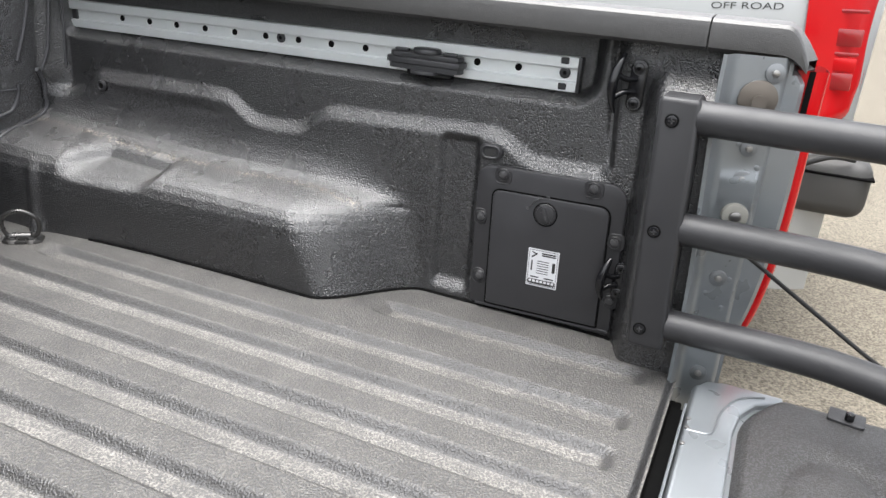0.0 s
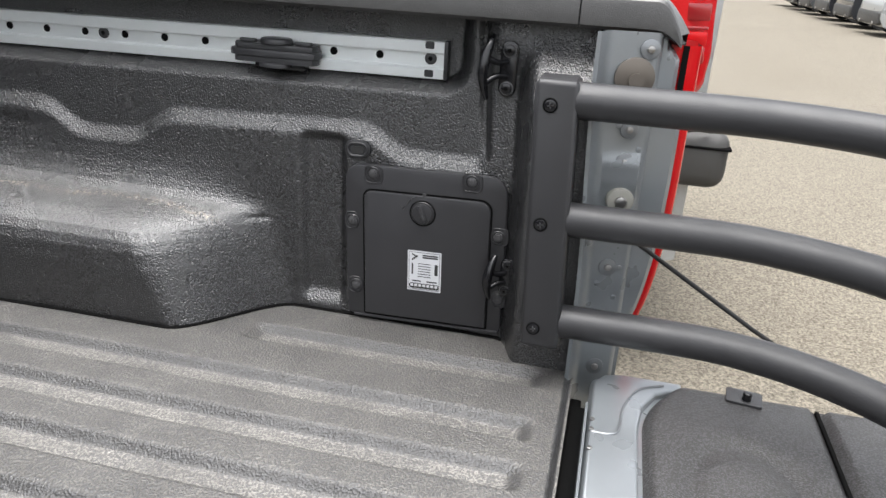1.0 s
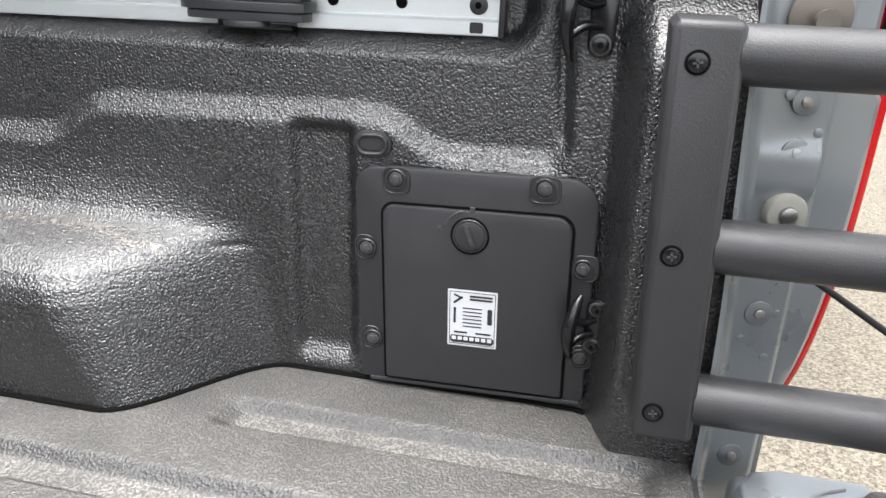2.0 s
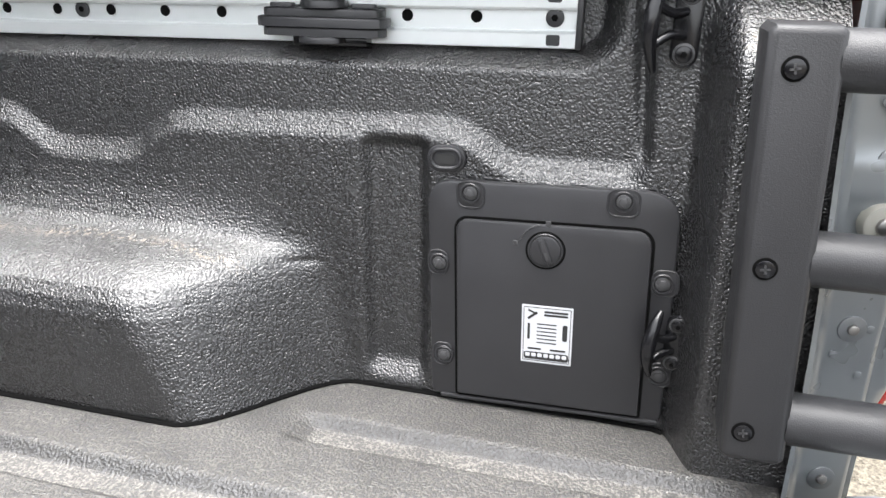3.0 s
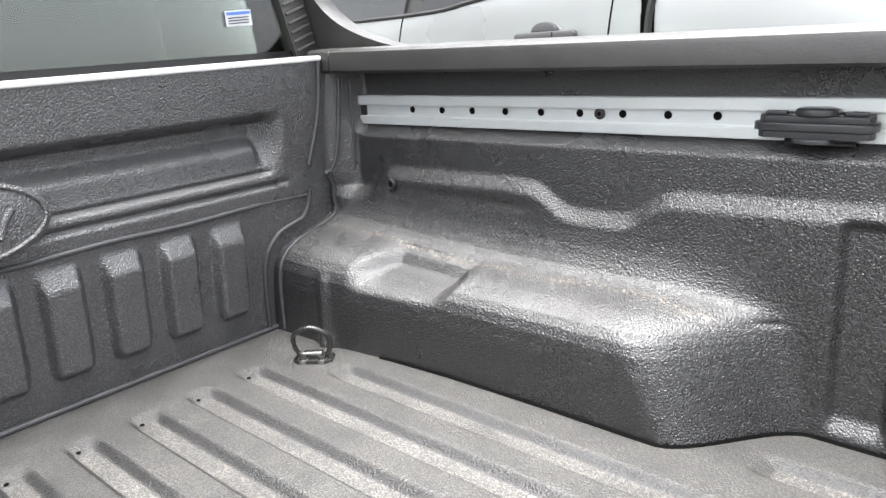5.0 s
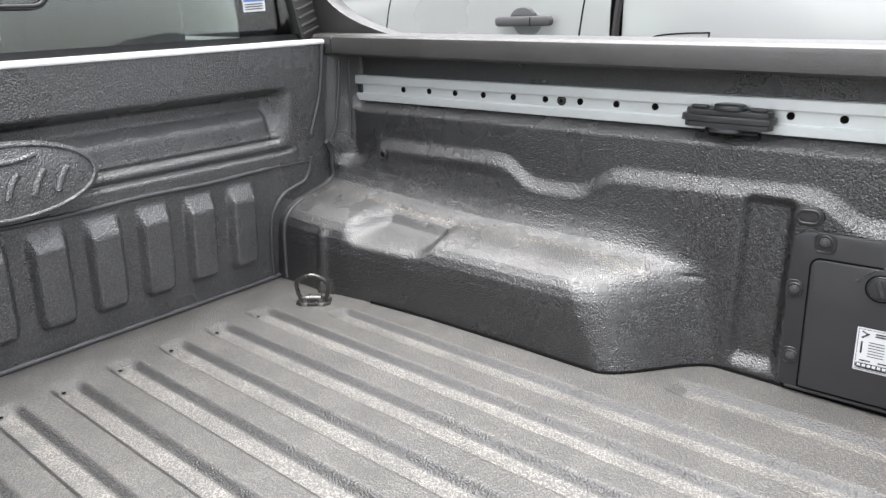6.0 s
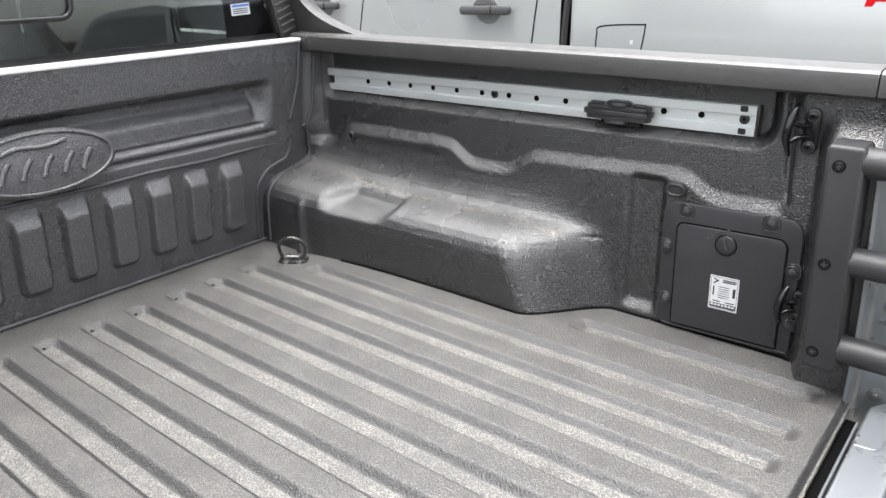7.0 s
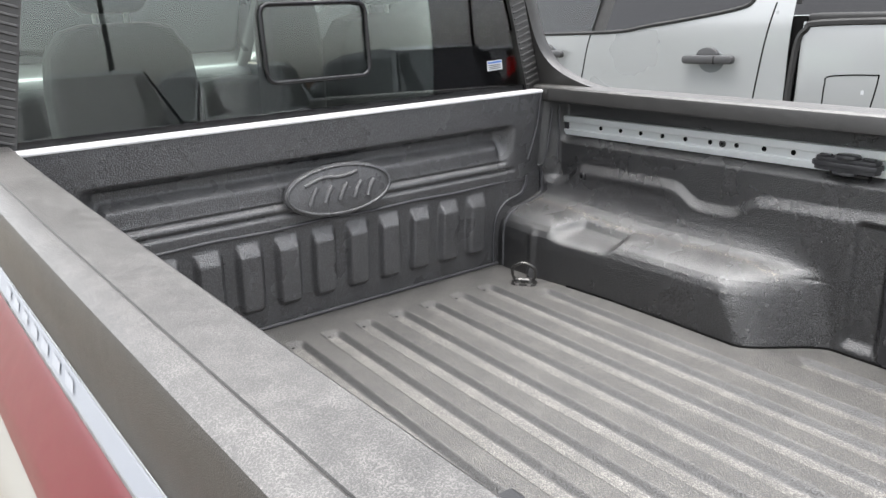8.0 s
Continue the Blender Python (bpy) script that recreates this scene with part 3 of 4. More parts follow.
part("hole", slab("hole", circle(0.0055, 14), 0.0046, 0, on_wall(0.180, -0.012, 0.271)), VOID, gr2)
part("grommet_rim", tube("grommet_rim", [on_wall(0.180, -0.012, 0.271) @ Vector((0.0085 * math.cos(a), 0.0085 * math.sin(a), 0.004)) for a in np.linspace(0, 2 * math.pi, 25)], 0.0018, 8, False), DOORP, gr2)
part("plug", slab("plug", circle(0.007, 14), 0.003, 0.001, on_wall(0.105, 0.006, 0.290)), WALL, truck)


# ---- cargo rail ----
rail = thing("cargo_rail", (0.61, 0.03, 0.376), "long silver aluminium cargo rail with round holes", "cargo rail")
prof = [(0.044, -0.0265), (0.019, -0.0265), (0.018, -0.0255), (0.018, -0.0135), (0.0195, -0.0115), (0.0265, -0.0105), (0.0265, 0.0075), (0.0195, 0.0085), (0.018, 0.0105), (0.018, 0.0245), (0.019, 0.0262), (0.044, 0.0262)]
RZ = lambda x: 0.4005 + 0.0082 * x
rows = [[(x, y, RZ(x) + z) for y, z in prof] for x in (0.072, 1.141)]
part("rail_body", grid("rail_body", rows, closed=True, angle=20), ALU, rail)
part("end_cap", box("end_cap", 1.141, 1.147, 0.017, 0.044, RZ(1.14) - 0.0275, RZ(1.14) + 0.027, 0.002), DOORP, rail, "black plastic end cap")
part("end_stop", box("end_stop", 0.069, 0.088, 0.0225, 0.044, RZ(0.07) - 0.012, RZ(0.07) + 0.012, 0.002), DOORP, rail, "black plastic end stop")
for x in (0.209, 0.280, 0.348, 0.4175, 0.487, 0.557, 0.628, 0.697, 0.766, 0.835, 0.904, 0.9735, 1.044):
    part("hole", slab("hole", circle(0.0058, 16), 0.0012, 0, on_wall(x, 0.0268, RZ(x) + 0.001)), VOID, rail)
for x in (0.591, 1.120):
    part("screw", slab("screw", circle(0.0088, 20), 0.003, 0.001, on_wall(x, 0.0268, RZ(x) + 0.001)), DOORP, rail, "dark countersunk screw")
    part("screw_socket", slab("screw_socket", circle(0.0034, 6), 0.0034, 0, on_wall(x, 0.0266, RZ(x) + 0.001)), VOID, rail)
for dz in (-0.019, 0.020):
    part("rail_notch", slab("rail_notch", rrect(0.013, 0.010, 0.002), 0.0014, 0, on_wall(1.120, 0.0188, RZ(1.12) + dz)), DOORP, rail)

cleat = thing("sliding_cleat", (0.890, 0.0, 0.397), "black plastic sliding tie-down cleat on the rail", "cleat")
for z0, z1, g in ((0.3885, 0.3975, 0.004), (0.3978, 0.4072, 0.0), (0.4075, 0.4155, 0.005)):
    out = [(0.824, 0.020), (0.822, 0.004), (0.825, -0.005), (0.833, -0.011), (0.88, -0.0125), (0.91, -0.0125), (0.947, -0.012), (0.956, -0.007), (0.960, 0.003), (0.958, 0.020)]
    mid = 0.891
    part("cleat_layer", slab("cleat_layer", [(mid + (x - mid) * (1 - g / 0.068), y + g * (y < 0.015)) for x, y in out], z1 - z0, 0.0022, pose(0, 0, z0), 3), DOORP, cleat)
part("cleat_base", box("cleat_base", 0.858, 0.938, 0.004, 0.026, 0.379, 0.389, 0.002), BLACK, cleat)
part("cleat_knob", slab("cleat_knob", [(0.894 + 0.024 * math.cos(a), 0.004 + 0.020 * math.sin(a)) for a in np.linspace(0, 2 * math.pi, 25)[:-1]], 0.008, 0.004, pose(0, 0, 0.416)), DOORP, cleat, "round turning knob")
part("cleat_knob", slab("cleat_knob", [(0.891 + 0.024 * math.cos(a), 0.002 + 0.016 * math.sin(a)) for a in np.linspace(0, 2 * math.pi, 25)[:-1]], 0.006, 0.002, pose(0, 0, 0.3825)), DOORP, cleat)
for x in (0.848, 0.935):
    part("cleat_lug", slab("cleat_lug", rrect(0.026, 0.010, 0.004), 0.004, 0.0015, pose(x, 0.006, 0.416)), DOORP, cleat)

# ---- storage compartment door ----
stor = thing("storage_door", (1.13, -0.012, 0.02), "black plastic storage compartment door with a frame and knob", "storage door")
LEAN = 0.0
DM = on_wall(1.1335, -0.0125, 0.139, LEAN, 1.4)
def dm(x, z, lift=0.0):
    """Pose on the compartment door's face, x and z from its middle."""
    return DM @ pose(x, z, lift)
fw, fh = 0.245, 0.244
outer = rrect(fw, fh, (0.008, 0.008, 0.030, 0.024), 6, 0.0, -0.002)
part("door_frame", slab("door_frame", outer, 0.006, 0.003, DM), DOORP, stor, "black plastic frame round the door")
part("door_gap", slab("door_gap", rrect(0.197, 0.206, (0.003, 0.003, 0.018, 0.014), 6, 0.0035, -0.0185), 0.0066, 0, DM), VOID, stor)
leaf = part("door_leaf", slab("door_leaf", rrect(0.1915, 0.2005, (0.002, 0.002, 0.016, 0.012), 6, 0.0035, -0.0185), 0.010, 0.0025, DM), DOORP, stor, "matt black door panel")
part("bottom_lip", slab("bottom_lip", rrect(0.232, 0.005, 0.002), 0.008, 0.002, dm(0.004, -0.1245)), DOORP, stor)
KN = dm(-0.0015, 0.0555, 0.009)
kn = part("knob", slab("knob", circle(0.0155, 28), 0.004, 0.002, KN), DOORP, stor, "round slotted turn lock")
part("knob_ring", tube("knob_ring", [KN @ Vector((0.0165 * math.cos(a), 0.0165 * math.sin(a), 0.001)) for a in np.linspace(0, 2 * math.pi, 33)], 0.0016, 6, False), DOORP, kn)
part("knob_gap", tube("knob_gap", [KN @ Vector((0.0188 * math.cos(a), 0.0188 * math.sin(a), 0.0008)) for a in np.linspace(0, 2 * math.pi, 33)], 0.0012, 6, False), VOID, kn)
part("knob_bar", slab("knob_bar", rrect(0.008, 0.026, 0.003), 0.0062, 0.0015, KN @ pose(0, 0, 0, 0, 0, 20)), DOORP, kn)
part("knob_slot", slab("knob_slot", rrect(0.0022, 0.018, 0.001), 0.0066, 0, KN @ pose(0, 0, 0, 0, 0, 20)), RINGP, kn)
part("lock_arrow", tube("lock_arrow", [KN @ Vector((0.027 * math.cos(a), 0.027 * math.sin(a), 0.0012)) for a in np.linspace(radians(105), radians(160), 10)], 0.0009, 6), RINGP, stor)
for a, b in ((0.002, 0.028), (-0.030, 0.006)):
    part("lock_mark", slab("lock_mark", rrect(0.005, 0.005, 0.001), 0.0018, 0.0004, KN @ pose(a, b, 0)), RINGP, stor)
for x, z, tw, th, tx, tz in ((-0.078, 0.1085, 0.027, 0.026, 0, -0.002), (0.070, 0.1095, 0.029, 0.026, 0, -0.002), (-0.111, 0.032, 0.020, 0.026, -0.002, 0), (0.112, 0.030, 0.024, 0.026, 0.002, 0), (-0.107, -0.074, 0.020, 0.026, -0.002, 0), (0.116, -0.069, 0.020, 0.026, 0.002, 0)):
    part("bolt_pad", slab("bolt_pad", rrect(tw, th, 0.008, 5, tx, tz), 0.0064, 0.0004, dm(x, z)), DOORP, stor)
    rimp = rrect(tw, th, 0.008, 5, tx, tz)
    part("pocket_rim", tube("pocket_rim", [dm(x, z) @ Vector((a, b, 0.0062)) for a, b in rimp + rimp[:1]], 0.0012, 6, False), DOORP, stor)
    part("bolt_ring", tube("bolt_ring", [dm(x, z) @ Vector((0.0092 * math.cos(a), 0.0092 * math.sin(a), 0.0078)) for a in np.linspace(0, 2 * math.pi, 25)], 0.0013, 6, False), DOORP, stor)
    part("bolt_washer", slab("bolt_washer", circle(0.0072, 18), 0.0090, 0.001, dm(x, z)), RINGP, stor)
    part("bolt", slab("bolt", circle(0.0048, 6), 0.0112, 0.0006, dm(x, z)), RINGP, stor, "hex head bolt")
LB = dm(0.003, -0.0365, 0.0101)
lab = part("label", slab("label", rrect(0.052, 0.065, 0.001), 0.0004, 0, LB), STICK, stor, "white printed instruction label")
random.seed(4)
def ink(x, y, w, h, spin=0):
    part("print_bar", slab("print_bar", rrect(w, h, min(w, h) * 0.2, 1), 0.0007, 0, LB @ pose(x, y, 0, 0, 0, spin)), INK, lab)
ink(0, -0.0245, 0.046, 0.0085)
for x0, x1, y0, y1 in ((-0.0235, 0.0235, 0.0298, 0.0305), (-0.0235, 0.0235, -0.0305, -0.0298)):
    ink((x0 + x1) / 2, (y0 + y1) / 2, x1 - x0, y1 - y0)
for x in (-0.0238, 0.0238):
    ink(x, 0, 0.0007, 0.061)
for y in (0.026, 0.0225):
    ink(0.009, y, 0.024, 0.0022)
ink(-0.015, 0.021, 0.012, 0.0025, 40); ink(-0.015, 0.025, 0.010, 0.002, -25)
ink(-0.0185, 0.003, 0.0025, 0.018); ink(0.0185, 0.004, 0.005, 0.018)
ink(-0.012, -0.0165, 0.014, 0.002); ink(0.012, -0.0165, 0.016, 0.002)
for k in range(6):
    ink(0.0, 0.012 - 0.0042 * k, 0.020, 0.0011)
for k in range(7):
    part("print_bar", slab("print_bar", rrect(0.0045, 0.004, 0.0005, 1), 0.0010, 0, LB @ pose(-0.0190 + 0.0063 * k, -0.0235, 0)), STICK, lab)


# ---- fixed tie-down cleats ----
def fixed_cleat(x, y, z, spin, size=1.0):
    t = thing("tie_down_cleat", (x, y, z), "glossy black steel tie-down cleat bolted to the bed side", "tie-down", "fixed cleats")
    M = on_wall(x, y, z, 0, spin) @ Matrix.Diagonal((size, size, size, 1))
    part("base_plate", slab("base_plate", rrect(0.024, 0.074, 0.0118, 7), 0.006, 0.002, M), BLACK, t)
    for dz in (0.025, -0.025):
        part("bolt", slab("bolt", circle(0.0075, 18), 0.010, 0.0025, M @ pose(0, dz, 0)), BLACK, t, "socket bolt")
        part("bolt_washer", slab("bolt_washer", circle(0.0095, 18), 0.0075, 0.001, M @ pose(0, dz, 0)), RINGP, t)
        part("bolt_socket", slab("bolt_socket", circle(0.0028, 6), 0.0124, 0, M @ pose(0, dz, 0)), VOID, t)
    arm = catmull([(-0.002, 0.010, 0.004), (-0.014, 0.009, 0.015), (-0.028, 0.016, 0.025)], 5)
    part("arm", tube("arm", [M @ v for v in arm], 0.0042, 10), BLACK, t)
    horn = catmull([(-0.021, 0.044, 0.014), (-0.026, 0.028, 0.022), (-0.030, 0.004, 0.028), (-0.029, -0.018, 0.026), (-0.024, -0.040, 0.018)], 6)
    part("horn", tube("horn", [M @ v for v in horn], [0.0026 + 0.0046 * math.sin(math.pi * k / (len(horn) - 1)) for k in range(len(horn))], 10), BLACK, t)
    lower = catmull([(-0.002, -0.010, 0.004), (-0.014, -0.009, 0.015), (-0.027, -0.018, 0.024)], 5)
    part("strut", tube("strut", [M @ v for v in lower], 0.0042, 8), BLACK, t)


fixed_cleat(1.2385, -0.013, 0.411, -1)
fixed_cleat(1.262, -0.022, 0.113, -2, 0.82)


# ---- floor tie-down rings ----
def floor_ring(x, y, turn, lean):
    t = thing("tie_down_ring", (x, y, 0.004), "dark steel tie-down ring standing on the bed floor", "tie-down ring", "floor rings")
    B = pose(x, y, 0.0045, 0, 0, turn)
    part("base_plate", slab("base_plate", [(-0.034, -0.012), (-0.022, -0.021), (0.022, -0.021), (0.034, -0.012), (0.034, 0.012), (0.022, 0.021), (-0.022, 0.021), (-0.034, 0.012)], 0.006, 0.0018, B), DSTEEL, t)
    part("clamp", tube("clamp", [B @ Vector((u, -0.004, 0.010)) for u in (-0.018, -0.016, 0.016, 0.018)], [0.004, 0.0085, 0.0085, 0.004], 12), DSTEEL, t)
    for u in (-0.016, 0.016):
        bolt = part("bolt", slab("bolt", circle(0.0078, 6), 0.0125, 0.0012, B @ pose(u, -0.013, 0, 0, 0, 20)), DSTEEL, t, "hex bolt")
        part("bolt_washer", slab("bolt_washer", circle(0.0098, 18), 0.0072, 0.0006, B @ pose(u, -0.013, 0)), STEEL, bolt)
    R = B @ pose(0, -0.002, 0.010, lean, 0, 0) @ Matrix.Diagonal((1.22, 1.22, 1.25, 1))
    loop = [(-0.016, 0, 0), (-0.022, 0, 0.004), (-0.026, 0, 0.018), (-0.022, 0, 0.034), (0, 0, 0.044), (0.022, 0, 0.034), (0.026, 0, 0.018), (0.022, 0, 0.004), (0.016, 0, 0)]
    part("ring", tube("ring", [R @ v for v in catmull(loop, 6)], 0.0042, 10), DSTEEL, t)


floor_ring(0.182, -0.232, 38, 12)
floor_ring(0.190, 2 * YC + 0.257, -38, 12)

# ---- bed extender ----
ext = thing("bed_extender", (1.6, YC, 0.06), "grey powder-coated tubular bed extender, three curved tubes", "bed extender")
for side in (1, -1):
    ym = lambda y: y if side > 0 else 2 * YC - y
    outline = [(1.2885, 0.414), (1.293, 0.4195), (1.336, 0.4195), (1.3405, 0.415), (1.3535, 0.070), (1.349, 0.0655), (1.307, 0.0655), (1.302, 0.070)]
    pm = Matrix(((1, 0, 0, 0), (0, 0, -1, ym(-0.078)), (0, 1, 0, 0), (0, 0, 0, 1))) if side > 0 else Matrix(((1, 0, 0, 0), (0, 0, 1, ym(-0.078)), (0, 1, 0, 0), (0, 0, 0, 1)))
    pm = Matrix.Translation((0, 0 if side > 0 else 0.058, 0)) @ pm
    plate = part("mounting_plate", slab("mounting_plate", outline, 0.056, 0.006, pm, 3), GREYP, ext, "upright mounting plate with three screws")
    for x, z in ((1.309, 0.390), (1.3125, 0.240), (1.3175, 0.094)):
        S = pm @ pose(x, z, 0.056)
        part("screw", slab("screw", circle(0.0074, 20), 0.0022, 0.001, S), BLACK, plate, "black cross-head screw")
        part("screw_recess", slab("screw_recess", circle(0.0092, 20), 0.0006, 0, S), VOID, plate)
        for a in (10, 100):
            part("screw_cross", slab("screw_cross", rrect(0.0075, 0.0016, 0.0003, 1), 0.0025, 0, S @ pose(0, 0, 0, 0, 0, a)), RINGP, plate)
for k, (z, xs0) in enumerate(((0.395, 1.336), (0.2445, 1.342), (0.1005, 1.348))):
    r = 0.34
    pts = [(xs0 + 0.002, -0.112, z), (1.42, -0.112, z), (1.48, -0.112, z)]
    for j in range(1, 13):
        a = radians(90 * j / 12)
        pts.append((1.50 + r * math.sin(a), -0.112 - r + r * math.cos(a), z))
    half = [Vector(p) for p in pts]
    full = half + [Vector((v.x, 2 * YC + 0.05 - v.y, v.z)) for v in half[::-1]]
    part("tube", tube("tube", catmull(full, 3), 0.0225, 20), GREYP, ext, "curved tube")

# ---- tailgate, let down ----
tg = part("tailgate", box("tailgate", 1.402, 1.915, -1.350, -0.070, -0.055, 0.004, 0.014, 3), JAMB, truck, "silver tailgate let down flat with a black inner liner")
part("tailgate_inner_edge", tube("tailgate_inner_edge", [(1.416, y, 0.002) for y in np.linspace(-1.33, -0.105, 20)], 0.012, 12), JAMB, tg)
part("tailgate_corner", slab("tailgate_corner", [(1.406, -0.40), (1.466, -0.40), (1.466, -0.20), (1.472, -0.150), (1.490, -0.112), (1.525, -0.090), (1.525, -0.074), (1.445, -0.074), (1.420, -0.082), (1.406, -0.105)], 0.011, 0.005, pose(0, 0, 0.003), 3), JAMB, tg)
part("corner_joint", tube("corner_joint", catmull([(1.410, -0.226, 0.0135), (1.436, -0.225, 0.0150), (1.443, -0.205, 0.0150), (1.447, -0.160, 0.0150), (1.466, -0.112, 0.0150), (1.500, -0.090, 0.0148)], 6), 0.0018, 6), WASHER, tg, "joint line at the tailgate corner")
def gate_liner(x0, x1, y0, y1, corner):
    gx, gy = np.linspace(x0, x1, 46), np.linspace(y0, y1, 150)
    X, Y = np.meshgrid(gx, gy, indexing="ij")
    c = np.minimum(Y - y0, y1 - Y)
    lim = x0 + corner * (1 - np.clip(c / 0.12, 0, 1)) ** 2
    X = np.maximum(X, lim)
    edge = np.minimum(np.minimum(X - lim, x1 - X), c)
    Z = 0.006 + 0.012 * ss(0, 0.012, edge)
    ring = np.exp(-((np.hypot((X - (x0 + x1) / 2) * 1.6, np.clip(np.abs(Y - YC) - 0.40, 0, 1) * 1.0) - 0.10) / 0.018) ** 2)
    return np.stack([X, Y, Z - 0.006 * ring * ss(0.01, 0.03, edge)], -1)
part("gate_liner", grid("gate_liner", gate_liner(1.472, 1.697, -1.344, -0.078, 0.050)), GATE, tg, "grey-black tailgate liner panel")
part("gate_liner", grid("gate_liner", gate_liner(1.703, 1.90, -1.344, -0.078, 0.0)), GATE, tg, "grey-black tailgate liner panel")
part("liner_seam", box("liner_seam", 1.6975, 1.7025, -1.33, -0.08, 0.004, 0.010, 0.001), VOID, tg)
bp = part("bracket_plate", slab("bracket_plate", rrect(0.046, 0.036, 0.004), 0.004, 0.001, pose(1.604, -0.094, 0.0175, 0, 0, -8)), GREYP, tg, "small bracket plate with a bolt")
part("bracket_bolt", slab("bracket_bolt", circle(0.006, 12), 0.011, 0.002, pose(1.606, -0.101, 0.0215)), BLACK, bp)
part("hinge_strip", box("hinge_strip", 1.379, 1.401, -1.30, -0.12, -0.07, -0.022, 0.003), VOID, truck)
part("rear_sill", box("rear_sill", 1.376, 1.394, -1.32, -0.098, -0.14, -0.024, 0.003), VOID, truck)
part("hinge_flange", box("hinge_flange", 1.399, 1.4025, -1.28, -0.16, -0.03, 0.013, 0.001), JAMB, tg)
for y in (-0.20, -0.222, -0.262, -0.41):
    part("flange_screw", slab("flange_screw", circle(0.0035, 8), 0.004, 0.001, pose(1.409, y, 0.012)), STEEL, tg)
for yy in (-0.066, 2 * YC + 0.066):
    part("tailgate_cable", tube("tailgate_cable", [(1.425, yy, 0.215), (1.60, yy + 0.002, 0.108), (1.83, yy, -0.02)], 0.0032, 8), RUBBER, truck, "black tailgate support cable")

# ---- cab of the truck ----
def glass_x(z):
    """The rear window leans forward a little."""
    return -0.008 - 0.05 * (z - 0.5)


def rear_sheet(name, outline, depth, lift=0.0):
    """A plate on the rear window's plane; outline in y and z."""
    bm = bmesh.new()
    a = [bm.verts.new((glass_x(z) + lift, y, z)) for y, z in outline]
    b = [bm.verts.new((glass_x(z) + lift - depth, y, z)) for y, z in outline]
    bm.faces.new(a)
    bm.faces.new(b[::-1])
    for k in range(len(a)):
        bm.faces.new((a[k - 1], a[k], b[k], b[k - 1]))
    bmesh.ops.recalc_face_normals(bm, faces=bm.faces)
    me = bpy.data.meshes.new(name)
    bm.to_mesh(me)
    bm.free()
    return me


def mir(pts):
    return [(2 * YC - y, z) for y, z in pts][::-1]


pane = [(YC - 0.652, 0.500), (YC + 0.652, 0.500), (YC + 0.545, 0.960), (YC - 0.545, 0.960)]
rw = part("rear_window", rear_sheet("rear_window", pane, 0.004), GLASS, truck, "dark tinted rear window with a sliding pane")
rw.visible_shadow = False
part("window_border", rear_sheet("window_border", [(YC - 0.655, 0.492), (YC + 0.655, 0.492), (YC + 0.650, 0.517), (YC - 0.650, 0.517)], 0.003, 0.0035), BLACK, rw)
fr = [Vector((glass_x(0.67 + v) + 0.004, -0.700 + u, 0.67 + v)) for u, v in rrect(0.268, 0.172, 0.024, 6)]
part("sliding_pane_frame", tube("sliding_pane_frame", fr + fr[:1], 0.0055, 8, False), BLACK, rw, "black rubber frame of the sliding pane")
stk = part("window_sticker", rear_sheet("window_sticker", [(-0.193, 0.564), (-0.141, 0.566), (-0.141, 0.592), (-0.193, 0.590)], 0.001, 0.002), STICK, rw, "small white sticker with a blue band")
part("sticker_band", rear_sheet("sticker_band", [(-0.191, 0.583), (-0.143, 0.585), (-0.143, 0.590), (-0.191, 0.588)], 0.001, 0.0028), plain("blue_print", (0.05, 0.12, 0.35), 0.4), stk)
for k in range(3):
    part("sticker_bar", rear_sheet("sticker_bar", [(-0.189, 0.568 + 0.0045 * k), (-0.147, 0.570 + 0.0045 * k), (-0.147, 0.572 + 0.0045 * k), (-0.189, 0.570 + 0.0045 * k)], 0.001, 0.0028), INK, stk)
for side in (1, -1):
    f = (lambda q: q) if side > 0 else mir
    trim = part("window_trim", rear_sheet("window_trim", f([(-0.060, 0.497), (-0.006, 0.503), (-0.045, 0.68), (-0.105, 0.955), (-0.163, 0.955), (-0.104, 0.70)]), 0.02, 0.012), CAP, truck, "black plastic trim with slanted ribs")
    for k in range(26):
        z = 0.515 + 0.0165 * k
        y0 = np.interp(z, [0.497, 0.70, 0.955], [-0.055, -0.099, -0.158])
        y1 = np.interp(z, [0.503, 0.68, 0.955], [-0.012, -0.051, -0.110])
        sg = lambda y: y if side > 0 else 2 * YC - y
        part("trim_rib", tube("trim_rib", [(glass_x(z) + 0.012, sg(y0), z), (glass_x(z + 0.012) + 0.012, sg(y1), z + 0.014)], 0.0032, 6), CAP, trim)
    # sail panel sweeping down to the rail cap
    rows = []
    for z in np.linspace(0.512, 0.97, 40):
        xe = 0.012 - 0.075 * (z - 0.5) + 0.215 * math.exp(-(z - 0.512) / 0.042)
        yo = np.interp(z, [0.5, 0.955], [0.0, -0.10])
        pr = [(-0.10, yo + 0.065), (xe - 0.012, yo + 0.045), (xe, yo + 0.036), (xe + 0.002, yo + 0.010), (xe - 0.002, yo - 0.002), (glass_x(z) - 0.005, yo - 0.004)]
        rows.append([(x, y if side > 0 else 2 * YC - y, z) for x, y in pr])
    part("sail_panel", grid("sail_panel", rows, angle=50), CAP, truck, "dark grey sail panel behind the cab")

